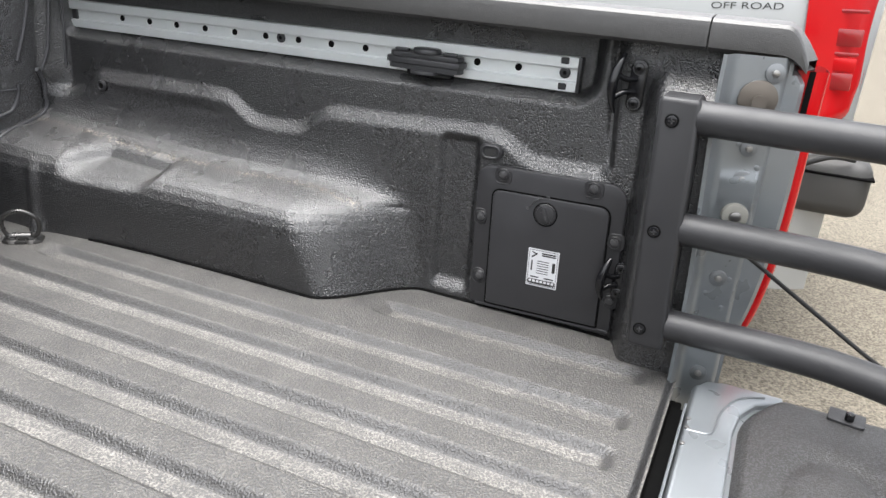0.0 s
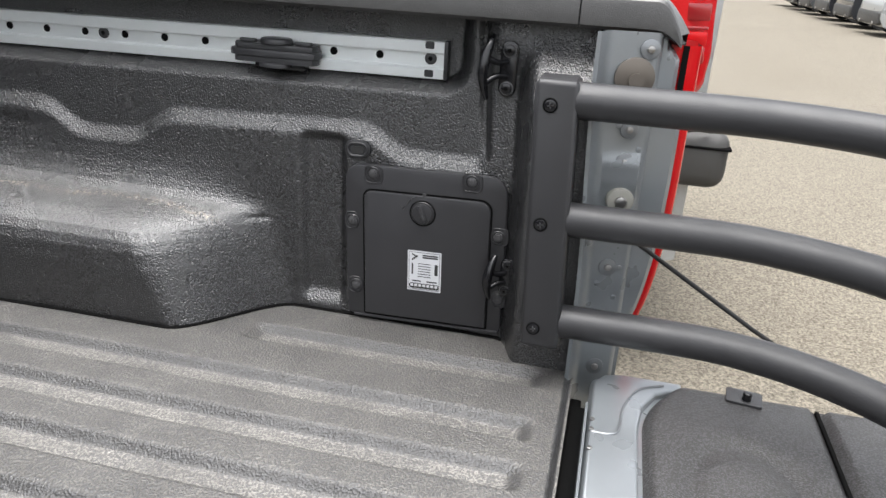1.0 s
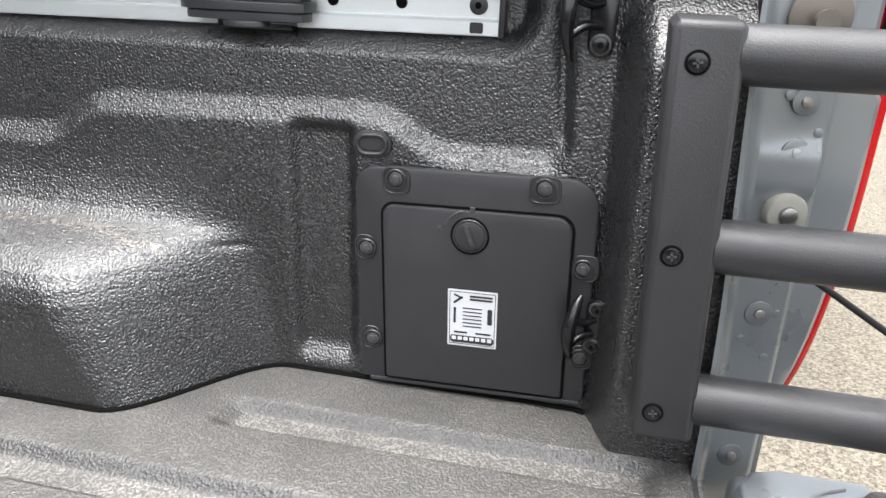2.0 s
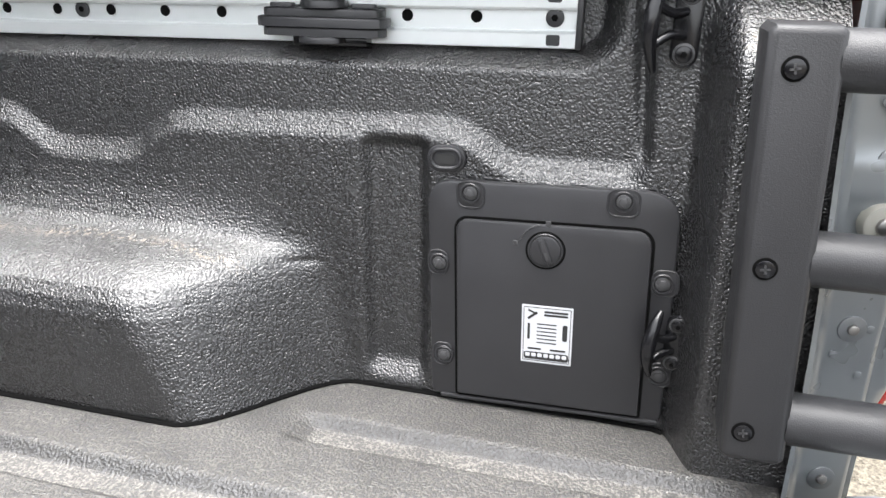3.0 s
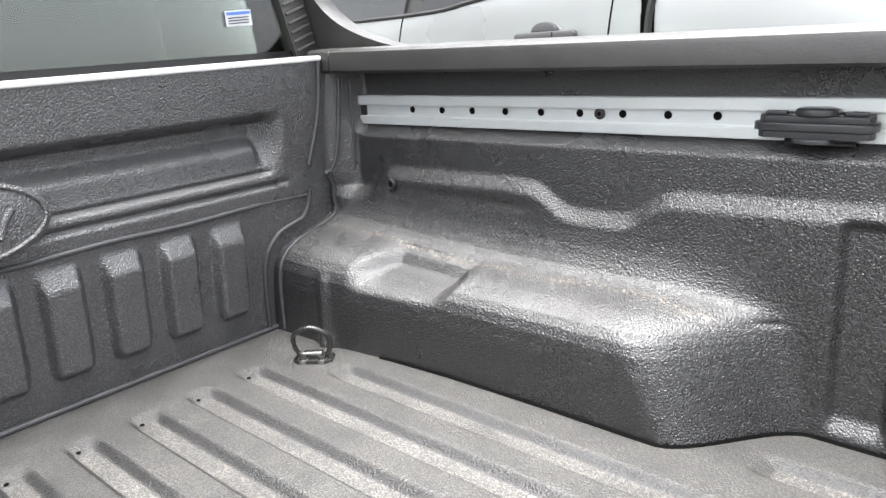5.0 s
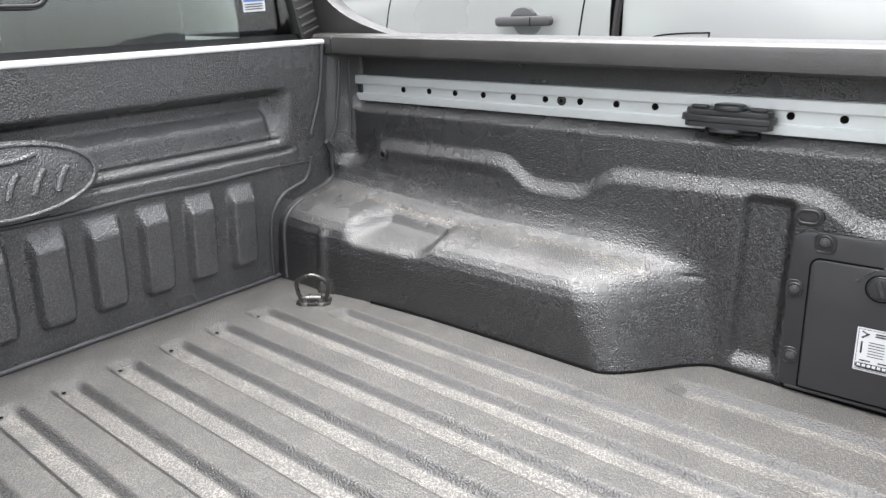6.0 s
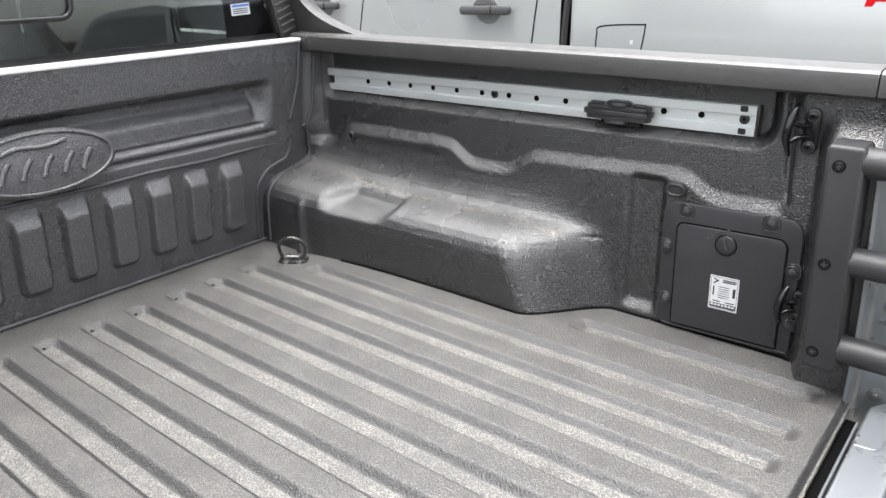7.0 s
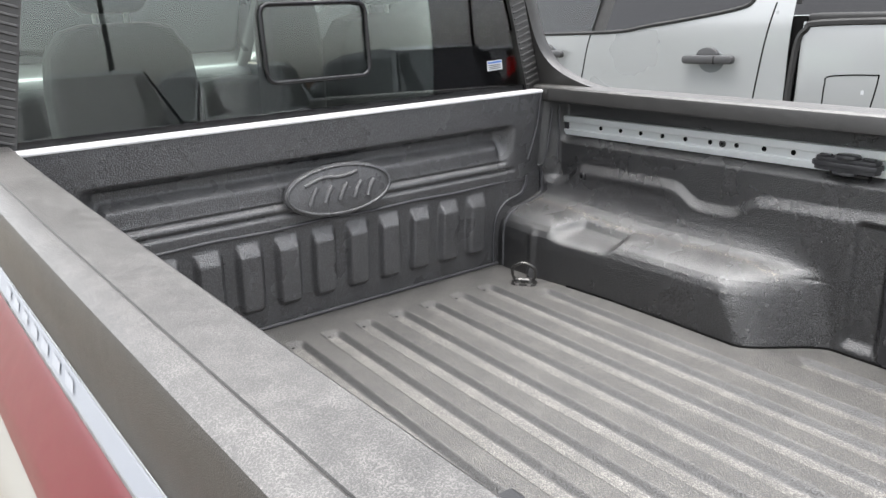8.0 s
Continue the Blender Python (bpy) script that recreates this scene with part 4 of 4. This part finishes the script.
part("cab_roof", box("cab_roof", -1.62, -0.015, YC - 0.60, YC + 0.60, 0.955, 1.0, 0.02, 3), SILVER, truck, "silver cab roof")
part("headliner", box("headliner", -1.60, -0.04, YC - 0.58, YC + 0.58, 0.935, 0.953, 0.008), SEAT, truck, "dark roof lining")
part("cab_back", box("cab_back", -0.045, -0.012, YC - 0.70, YC + 0.70, -0.35, 0.497, 0.004), JAMB, truck)
for side in (1, -1):
    y0 = YC + side * 0.80
    rows = []
    for z, o in ((-0.36, -0.06), (-0.2, -0.01), (0.1, 0.0), (0.35, -0.02), (0.45, -0.05), (0.49, -0.075)):
        rows.append([(x, y0 + side * (o + 0.03 - 0.03 * (abs(x + 1.7) / 1.7) ** 4), z) for x in np.linspace(-3.35, -0.065, 50)])
    P = np.array(rows)
    mid = (P[:-1, :-1] + P[1:, 1:]) / 2
    keep = ((mid[..., 0] + 2.66) ** 2 + (mid[..., 2] + 0.40) ** 2) > 0.40 ** 2
    part("cab_side", grid("cab_side", P, keep=keep), SILVER, truck, "silver cab side with doors")
    for x0, x1, t0, t1 in ((-2.16, -1.52, -2.40, -1.52), (-1.50, -0.92, -1.50, -0.92), (-0.88, -0.26, -0.88, -0.20)):
        q = [(t0, y0 - side * 0.055, 0.50), (t1, y0 - side * 0.055, 0.50), (x1, YC + side * 0.60, 0.955), (x0 + (0.42 if x0 < -2 else 0), YC + side * 0.60, 0.955)]
        w = part("side_window", grid("side_window", [[q[0], q[1]], [q[3], q[2]]]), CLEAR, truck, "side window")
        w.visible_shadow = False
    for xa, xb in ((-1.51, -1.51), (-0.90, -0.90), (-0.23, -0.17)):
        part("pillar", tube("pillar", [(xb, y0 - side * 0.055, 0.49), (xa, YC + side * 0.60, 0.965)], 0.028, 8), BLACK, truck)
    part("front_pillar", tube("front_pillar", [(-2.42, y0 - side * 0.06, 0.49), (-1.62, YC + side * 0.60, 0.97)], 0.03, 8), SILVER, truck)
ws = part("windscreen", grid("windscreen", [[(-2.42, YC - 0.73, 0.49), (-2.42, YC + 0.73, 0.49)], [(-1.62, YC - 0.59, 0.96), (-1.62, YC + 0.59, 0.96)]]), CLEAR, truck, "windscreen")
ws.visible_shadow = False
part("bonnet", box("bonnet", -3.40, -2.38, YC - 0.80, YC + 0.80, 0.10, 0.50, 0.07, 4), SILVER, truck, "silver bonnet")
part("cab_floor", box("cab_floor", -2.4, -0.05, YC - 0.76, YC + 0.76, -0.34, -0.26, 0.01), VOID, truck)
part("dashboard", box("dashboard", -2.40, -1.98, YC - 0.74, YC + 0.74, 0.20, 0.44, 0.05, 3), SEAT, truck, "dark dashboard")
def rounded_seat(name, x0, x1, yc, half, z0, z1, head=0.0):
    """A seat back with sloping round shoulders, seen from behind."""
    out = [(-half, z0), (half, z0), (half * 1.02, z1 - 0.16), (half * 0.95, z1 - 0.07), (half * 0.72, z1 - 0.015), (half * 0.40, z1), (-half * 0.40, z1), (-half * 0.72, z1 - 0.015), (-half * 0.95, z1 - 0.07), (-half * 1.02, z1 - 0.16)]
    m = Matrix(((0, 0, 1, x0), (1, 0, 0, yc), (0, 1, 0, 0), (0, 0, 0, 1)))
    seat = part(name, slab(name, out, x1 - x0, 0.03, m, 3), SEAT, truck, "dark cloth " + name.replace("_", " "))
    if head:
        part("headrest", slab("headrest", rrect(0.16, head, 0.04, 5, 0, z1 + 0.022 + head / 2), (x1 - x0) * 0.7, 0.02, m, 3), SEAT, seat)
        for dy in (-0.035, 0.035):
            part("headrest_post", tube("headrest_post", [(x0 + 0.05, yc + dy, z1 - 0.02), (x0 + 0.05, yc + dy, z1 + 0.05)], 0.007, 8), STEEL, seat)


for yy in (YC - 0.365, YC + 0.365):
    rounded_seat("front_seat", -1.42, -1.24, yy, 0.25, -0.1, 0.50)
    rounded_seat("rear_seat", -0.38, -0.24, yy, 0.165, -0.1, 0.728, 0.13)
rounded_seat("rear_middle_seat", -0.38, -0.24, -0.635, 0.07, -0.1, 0.80)
part("steering_wheel", tube("steering_wheel", [Vector((-1.86 - 0.06 * math.sin(a), YC - 0.36 + 0.18 * math.cos(a), 0.46 + 0.17 * math.sin(a))) for a in np.linspace(0, 2 * math.pi, 33)], 0.016, 8, False), SEAT, truck)


def wheel(x, y, z, r, w, parent, cross=False):
    at = lambda d: (x + d, y, z) if cross else (x, y + d, z)
    t = part("wheel", tube("wheel", [at(-w / 2), at(-w / 2 + 0.03), at(w / 2 - 0.03), at(w / 2)], [r - 0.03, r, r, r - 0.03], 36), RUBBER, parent, "black tyre on a grey rim")
    part("rim", tube("rim", [at(-w / 2 - 0.004), at(w / 2 + 0.004)], r * 0.62, 24), STEEL, t)


for x in (-2.66, 0.42):
    for yy in (YC - 0.72, YC + 0.72):
        wheel(x, yy, -0.40, 0.36, 0.22, truck)

# ---- lot surface ----
bm = bmesh.new()
bmesh.ops.create_grid(bm, x_segments=60, y_segments=60, size=400)
bm.transform(Matrix.Translation((0, 0, -0.762)))
tagged(part("ground", bm, GROUND), "pale worn concrete parking lot surface", "ground", "", "structure")

# ---- neighbouring pickup ----
nb = thing("parked_pickup", (-1.0, 2.1, -0.76), "silver crew-cab pickup parked alongside with red tail lamps", "pickup truck")
NY = 1.19


def nb_y(x, z):
    """Outer skin of the neighbouring truck."""
    y = NY + 0.035 * np.clip((z - 0.40) / 0.3, 0, 2) ** 2 + 0.03 * np.clip((0.1 - z) / 0.5, 0, 1) ** 2
    r = np.hypot(x - 0.72, z + 0.36)
    arch = np.exp(-((r - 0.50) / 0.10) ** 2) + (r < 0.5)
    y = y - 0.035 * np.clip(arch, 0, 1) * (x > 0.12) + 0.012 * (x < 0.1) * ss(0.25, 0.0, np.abs(z - 0.42))
    return y + 0.10 * np.clip((x - 1.40) / 0.25, 0, 1) ** 2.5


def nb_panel(name, x0, x1, z0, z1, nx, nz, arches=(), label="", m=None, top=None):
    X, V = np.meshgrid(np.linspace(x0, x1, nx), np.linspace(0, 1, nz), indexing="ij")
    zt = top(X) if top else z1
    Z = z0 + (zt - z0) * V
    P = np.stack([X, nb_y(X, Z), Z], -1)
    mid = (P[:-1, :-1] + P[1:, 1:]) / 2
    keep = np.ones(mid.shape[:2], bool)
    for ax, ar in arches:
        keep &= (mid[..., 0] - ax) ** 2 + (mid[..., 2] + 0.36) ** 2 > ar ** 2
    return part(name, grid(name, P, keep=keep), m or SILVER, nb, label)


nb_panel("bed_side", 0.092, 1.63, -0.32, 0.640, 120, 70, ((0.72, 0.42),), "silver bed side with a wheel arch")
belt = lambda x: np.interp(x, [-2.4, -0.95, -0.6, -0.183, -0.115, -0.08, 0.04], [0.56, 0.592, 0.628, 0.686, 0.715, 0.80, 0.86])
nb_panel("cab_side", -2.35, 0.046, -0.30, 0.0, 100, 50, (), "silver cab side with two doors", None, belt)
nb_panel("front_wing", -3.72, -2.36, -0.30, 0.46, 60, 40, ((-2.70, 0.42),), "silver front wing")
part("bed_gap", box("bed_gap", 0.040, 0.100, NY + 0.03, NY + 0.06, -0.3, 0.66, 0.002), VOID, nb)
bx = lambda z: np.interp(z, [0.36, 0.64], [0.046, 0.098])


def nb_line(pts, r=0.0035, m=None, name="panel_gap", label=""):
    out = []
    for x, z in [(v.x, v.y) for v in catmull([(a, b, 0) for a, b in pts], 5)]:
        out.append((x, float(nb_y(np.array(x), np.array(z))) + 0.001, z))
    return part(name, tube(name, out, r, 6), m or VOID, nb, label)


nb_line([(-0.092, -0.25), (-0.088, 0.2), (-0.078, 0.363), (-0.055, 0.55), (-0.030, 0.71)])
nb_line([(-1.03, -0.25), (-1.02, 0.2), (-1.01, 0.355), (-0.975, 0.53), (-0.954, 0.596)])
nb_line([(0.060, 0.10), (0.064, 0.361), (0.078, 0.56), (0.105, 0.612), (0.16, 0.634), (0.6, 0.640), (1.4, 0.640)], 0.013, RUBBER, "bed_seam", "dark seam between cab and bed")
fu = [(0.204, 0.362), (0.206, 0.425), (0.222, 0.452), (0.370, 0.462), (0.388, 0.450), (0.373, 0.345), (0.36, 0.27), (0.215, 0.27), (0.204, 0.362)]
nb_line(fu, 0.003, VOID, "fuel_flap", "outline of the fuel filler flap")
part("fuel_mark", slab("fuel_mark", rrect(0.010, 0.014, 0.002), 0.001, 0, on_wall(0.352, NY - 0.022, 0.405)), STICK, nb)
for hx in (-0.282, -1.235):
    hy = float(nb_y(np.array(hx), np.array(0.49)))
    cup = part("handle_cup", slab("handle_cup", [(0.060 * math.cos(a), 0.048 * math.sin(a)) for a in np.linspace(0, 2 * math.pi, 33)[:-1]], 0.004, 0.002, on_wall(hx, hy + 0.002, 0.490)), JAMB, nb)
    h = part("door_handle", slab("door_handle", rrect(0.238, 0.034, 0.015, 5), 0.024, 0.008, on_wall(hx, hy - 0.016, 0.496, 0, 1)), HANDLE, nb, "dark grey door handle")
    part("handle_mount", slab("handle_mount", [(0.052 * math.cos(a), 0.010 + 0.034 * math.sin(a)) for a in np.linspace(0, math.pi, 17)], 0.016, 0.006, on_wall(hx - 0.01, hy - 0.004, 0.500, 0, 1)), HANDLE, h)
    part("handle_split", box("handle_split", hx + 0.036, hx + 0.039, hy - 0.0415, hy - 0.03, 0.480, 0.512, 0.0005), VOID, h)
# glasshouse
def nb_pane(name, pts, m, off=0.0, label=""):
    bm = bmesh.new()
    vs = [bm.verts.new((x, NY + 0.035 + 0.42 * max(0, z - 0.60) + off, z)) for x, z in pts]
    bm.faces.new(vs)
    return part(name, bm, m, nb, label)


nb_pane("rear_door_window", [(-0.885, 0.604), (-0.6, 0.634), (-0.215, 0.690), (-0.135, 0.735), (-0.20, 0.96), (-0.86, 0.985)], BLACK, 0.0, "dark rear door window")
nb_pane("front_door_window", [(-2.10, 0.588), (-0.975, 0.598), (-0.955, 0.985), (-1.52, 0.99)], GLASS, 0.0, "front door window")
nb_pane("cab_upper", [(-2.45, 0.56), (-0.95, 0.592), (-0.6, 0.626), (-0.05, 0.70), (0.04, 0.70), (-0.05, 1.03), (-1.50, 1.05)], RUBBER, 0.012)
nb_line([(-2.3, 0.575), (-0.95, 0.597), (-0.6, 0.630), (-0.20, 0.688), (-0.125, 0.730), (-0.10, 0.82)], 0.009, RUBBER, "window_seal", "black window seal")
part("nb_roof", box("nb_roof", -1.60, -0.05, NY + 0.20, NY + 1.60, 1.02, 1.08, 0.03, 3), SILVER, nb, "silver cab roof")
part("bed_rail", box("bed_rail", 0.10, 1.58, NY + 0.030, NY + 0.12, 0.636, 0.668, 0.010, 3), RUBBER, nb, "black bed rail cap")
part("bed_box", box("bed_box", 0.06, 1.60, NY + 0.10, NY + 1.72, -0.2, 0.62, 0.02), RUBBER, nb)
part("cab_core", box("cab_core", -2.3, 0.03, NY + 0.06, NY + 1.75, -0.3, 0.55, 0.02), RUBBER, nb)
part("front_body", box("front_body", -3.74, -2.30, NY + 0.04, NY + 1.76, -0.25, 0.48, 0.06, 3), SILVER, nb)
part("far_side", box("far_side", -3.7, 1.62, NY + 1.74, NY + 1.80, -0.30, 0.62, 0.02), SILVER, nb)
# tail lamp
rows = []
for z in np.linspace(0.195, 0.625, 30):
    x0 = np.interp(z, [0.195, 0.27, 0.40, 0.62], [1.515, 1.483, 1.462, 1.438])
    x1 = np.interp(z, [0.195, 0.23, 0.32, 0.62], [1.600, 1.626, 1.632, 1.622])
    r = []
    for u in np.linspace(0, 1, 10):
        x = x0 + (x1 - x0) * u
        r.append((x, NY - 0.012 + 0.10 * u ** 3, z))
    rows.append(r + [(x1 - 0.01, NY + 0.20, z), (x1 - 0.03, NY + 0.23, z)])
nl = part("tail_lamp", grid("tail_lamp", rows, angle=60), RED, nb, "tall red tail lamp")
DRED = plain("dark_red_lens", (0.22, 0.006, 0.008), 0.2, coat=0.6)
for z0, z1, m in ((0.30, 0.345, DRED), (0.39, 0.40, DRED), (0.415, 0.46, DRED), (0.35, 0.385, RED), (0.50, 0.51, DRED)):
    part("lamp_segment", slab("lamp_segment", rrect(0.100, z1 - z0, 0.004, 2), 0.005, 0.002, on_wall(1.550, NY + 0.004, (z0 + z1) / 2, 0, 2)), m, nl)
part("rear_bumper", box("rear_bumper", 1.50, 1.72, NY - 0.005, NY + 1.80, -0.055, 0.115, 0.045, 4), BUMPER, nb, "dark grey plastic rear bumper")
part("bumper_step", box("bumper_step", 1.505, 1.722, NY - 0.009, NY + 1.79, 0.066, 0.074, 0.003), VOID, nb)
part("bumper_cable", tube("bumper_cable", catmull([(1.50, NY + 0.02, 0.07), (1.54, NY - 0.02, 0.095), (1.60, NY - 0.03, 0.125), (1.66, NY, 0.12)], 6), 0.008, 8), RUBBER, nb)
part("tailgate", box("tailgate", 1.60, 1.645, NY + 0.16, NY + 1.64, 0.05, 0.62, 0.015, 3), SILVER, nb)
for x in (0.72, -2.70):
    for yy in (NY + 0.13, NY + 1.66):
        wheel(x, yy, -0.36, 0.40, 0.26, nb)
# side lettering of the neighbour
fc = bpy.data.curves.new("lettering", "FONT")
fc.body = "OFF ROAD"
fc.size = 0.034
fc.extrude = 0.0004
fc.align_x = "CENTER"
fc.materials.append(INK)
lt = new("lettering", fc)
lt.matrix_world = on_wall(1.298, float(nb_y(np.array(1.298), np.array(0.50))) - 0.002, 0.487, -3, 4)
lt.scale = (1.15, 0.75, 1)
lt.parent = nb
lt.matrix_parent_inverse = Matrix.Translation(nb.location).inverted()
for x0, x1, m in ((1.045, 1.115, RED), (1.135, 1.215, INK), (1.235, 1.315, INK), (1.335, 1.385, INK)):
    yy = float(nb_y(np.array(x0 + 0.03), np.array(0.56)))
    part("decal_block", slab("decal_block", [(x0, 0.528), (x0 + 0.02, 0.528), (x0 + 0.03, 0.548), (x1 - 0.01, 0.548), (x1, 0.575), (x0 + 0.012, 0.575)], 0.001, 0, pose(0, yy - 0.002, 0, 90, 0, 0)), m, nb)


# ---- other parked cars ----
def parked_car(x, y, turn, paint, label, tall=1.62, length=4.5):
    """A plain hatchback or SUV: rear towards its own -x."""
    c = thing("parked_car", (x, y, -0.76), label, "car", "parked cars")
    M = pose(x, y, -0.76, 0, 0, turn)
    L, W, H = length, 1.84, tall
    side = [(0.0, 0.42), (0.02, 0.80), (0.10, 1.02), (0.28, 1.06), (0.62, H - 0.06), (0.95, H), (2.0, H), (2.45, H - 0.06), (3.15, 1.06), (4.05, 0.96), (4.38, 0.80), (4.46, 0.45), (4.40, 0.24), (0.10, 0.24)]
    rows = []
    for v, inset in ((-1.0, 0.06), (-0.96, 0.0), (-0.6, -0.03), (0, -0.04), (0.6, -0.03), (0.96, 0.0), (1.0, 0.06)):
        row = []
        for a, h in side:
            taper = 0.24 * max(0, h - 0.95) / 0.6
            a2 = a * L / 4.46 + inset * (1 if a < 2 else -1)
            row.append(M @ Vector((a2, v * (W / 2 - taper), h - (0.02 if abs(v) == 1 else 0))))
        rows.append(row)
    part("body", grid("body", [[tuple(q) for q in r] for r in rows], closed=True, angle=35), paint, c)
    bm = bmesh.new()
    for v in (-1, 1):
        bm.faces.new([bm.verts.new(M @ Vector((a * L / 4.46, v * (W / 2 - 0.24 * max(0, h - 0.95) / 0.6 + 0.004), h))) for a, h in side])
    part("body_side", bm, paint, c)
    for v in (-1, 1):
        bm = bmesh.new()
        bm.faces.new([bm.verts.new(M @ Vector((a * L / 4.46, v * (W / 2 - 0.24 * max(0, h - 0.95) / 0.6 + 0.010), h))) for a, h in ((0.45, 1.08), (0.72, H - 0.12), (2.0, H - 0.07), (2.40, H - 0.12), (2.95, 1.08))])
        part("side_windows", bm, BLACK, c)
    bm = bmesh.new()
    bm.faces.new([bm.verts.new(M @ Vector((a * L / 4.46 - 0.02, v * 0.72, h))) for a, h, v in ((0.29, 1.10, -1), (0.29, 1.10, 1), (0.60, H - 0.10, 0.88), (0.60, H - 0.10, -0.88))])
    part("rear_glass", bm, BLACK, c)
    for v in (-1, 1):
        part("tail_lamp", slab("tail_lamp", rrect(0.36, 0.13, 0.03), 0.05, 0.01, M @ pose(0.05, v * 0.68, 0.93, 90, 0, -90)), RED, c)
        part("exhaust", tube("exhaust", [M @ Vector((a, v * 0.55, 0.30)) for a in (-0.06, 0.2)], 0.045, 14), STEEL, c)
        for ax in (0.86, 3.6):
            w0, w1 = M @ Vector((ax, v * 0.92, 0.34)), M @ Vector((ax, v * 0.70, 0.34))
            wh = part("wheel", tube("wheel", [w0, w1], 0.34, 24), RUBBER, c)
            part("rim", tube("rim", [w0 + (w0 - w1) * 0.03, w1], 0.22, 18), STEEL, wh)
    part("rear_bumper", slab("rear_bumper", rrect(1.74, 0.30, 0.06), 0.10, 0.03, M @ pose(0.06, 0, 0.42, 90, 0, -90)), BUMPER, c)
    part("number_plate", slab("number_plate", rrect(0.46, 0.12, 0.01), 0.012, 0.003, M @ pose(0.015, 0, 0.72, 90, 0, -90)), STICK, c)


DARK = plain("dark_car_paint", (0.02, 0.021, 0.024), 0.2, coat=0.8)
DGREY = plain("grey_car_paint", (0.10, 0.105, 0.11), 0.25, metal=0.3, coat=0.8)
for k in range(6):
    paint, word = ((SILVER, "silver"), (DARK, "black"), (DARK, "black"), (DGREY, "grey"), (DARK, "black"), (DGREY, "grey"))[k]
    parked_car(7.0 + 0.05 * k, 19.6 + 2.75 * k, 0, paint, word + " sport utility car parked in the far row")
for xx, yy, paint, word in ((7.0, -3.0, SILVER, "silver"), (6.6, 0.1, DARK, "black"), (7.6, 2.3, DGREY, "dark grey"), (5.8, 4.2, DARK, "black"), (7.4, 6.8, DGREY, "dark grey"), (7.4, 9.8, DARK, "black")):
    parked_car(xx, yy, 0, paint, word + " sport utility car parked behind the truck", 1.72)

parked_car(-3.6, 4.7, 0, SILVER, "silver sport utility car parked beyond the neighbouring pickup", 1.85, 4.9)

# pale car standing crosswise ahead of the truck
ahead = thing("parked_car", (-22.0, 0.9, -0.76), "white car parked crosswise ahead of the truck", "car", "parked cars")
shape = [(-2.3, -0.52), (-2.35, -0.05), (-2.2, 0.30), (-1.4, 0.84), (-0.3, 0.90), (0.95, 0.90), (1.35, 0.62), (1.75, 0.20), (2.3, 0.05), (2.5, -0.15), (2.5, -0.52)]
part("body", slab("body", shape, 1.75, 0.08, Matrix(((0, 0, 1, -22.9), (1, 0, 0, 0.0), (0, 1, 0, 0), (0, 0, 0, 1))), 3), WHITE, ahead)
for yy in (-1.5, 1.75):
    for x in (-22.75, -21.25):
        wheel(x, yy, -0.44, 0.32, 0.2, ahead, True)

# sign and lamp posts behind the truck
for sx, sy, zz, w in ((22.0, 13.2, 0.8, 1.0), (34.0, 24.5, 1.1, 0.6)):
    sign = thing("street_sign", (sx, sy, -0.76), "red sign board on a dark post", "sign", "red signs")
    part("post", tube("post", [(sx, sy, -0.76), (sx, sy, zz)], 0.07, 10), RUBBER, sign)
    part("board", box("board", sx - 0.1, sx + 0.1, sy - w / 2, sy + w / 2, zz - 0.3 * w, zz + 0.3 * w, 0.05), REDSIGN, sign, "red board")
for x, y in ((24.0, 4.0), (26.0, 20.0), (30.0, -10.0)):
    lp = thing("lamp_post", (x, y, -0.76), "dark parking lot lamp post", "lamp post", "lamp posts")
    part("pole", tube("pole", [(x, y, -0.76), (x, y, 7.5)], [0.10, 0.06], 10), RUBBER, lp)
    part("lamp_head", box("lamp_head", x - 0.7, x + 0.1, y - 0.12, y + 0.12, 7.42, 7.55, 0.03), RUBBER, lp)
wallb = thing("low_building", (43.0, 11.0, -0.76), "low brown brick building behind the lot", "building")
part("building_wall", box("building_wall", 40, 46, 2, 20, -0.76, 0.95, 0.05), plain("brown_brick", (0.16, 0.10, 0.06), 0.85, vary=0.3, scale=3), wallb)
part("building_roof", box("building_roof", 39.7, 46.3, 1.7, 20.3, 0.95, 1.1, 0.05), GREYP, wallb)
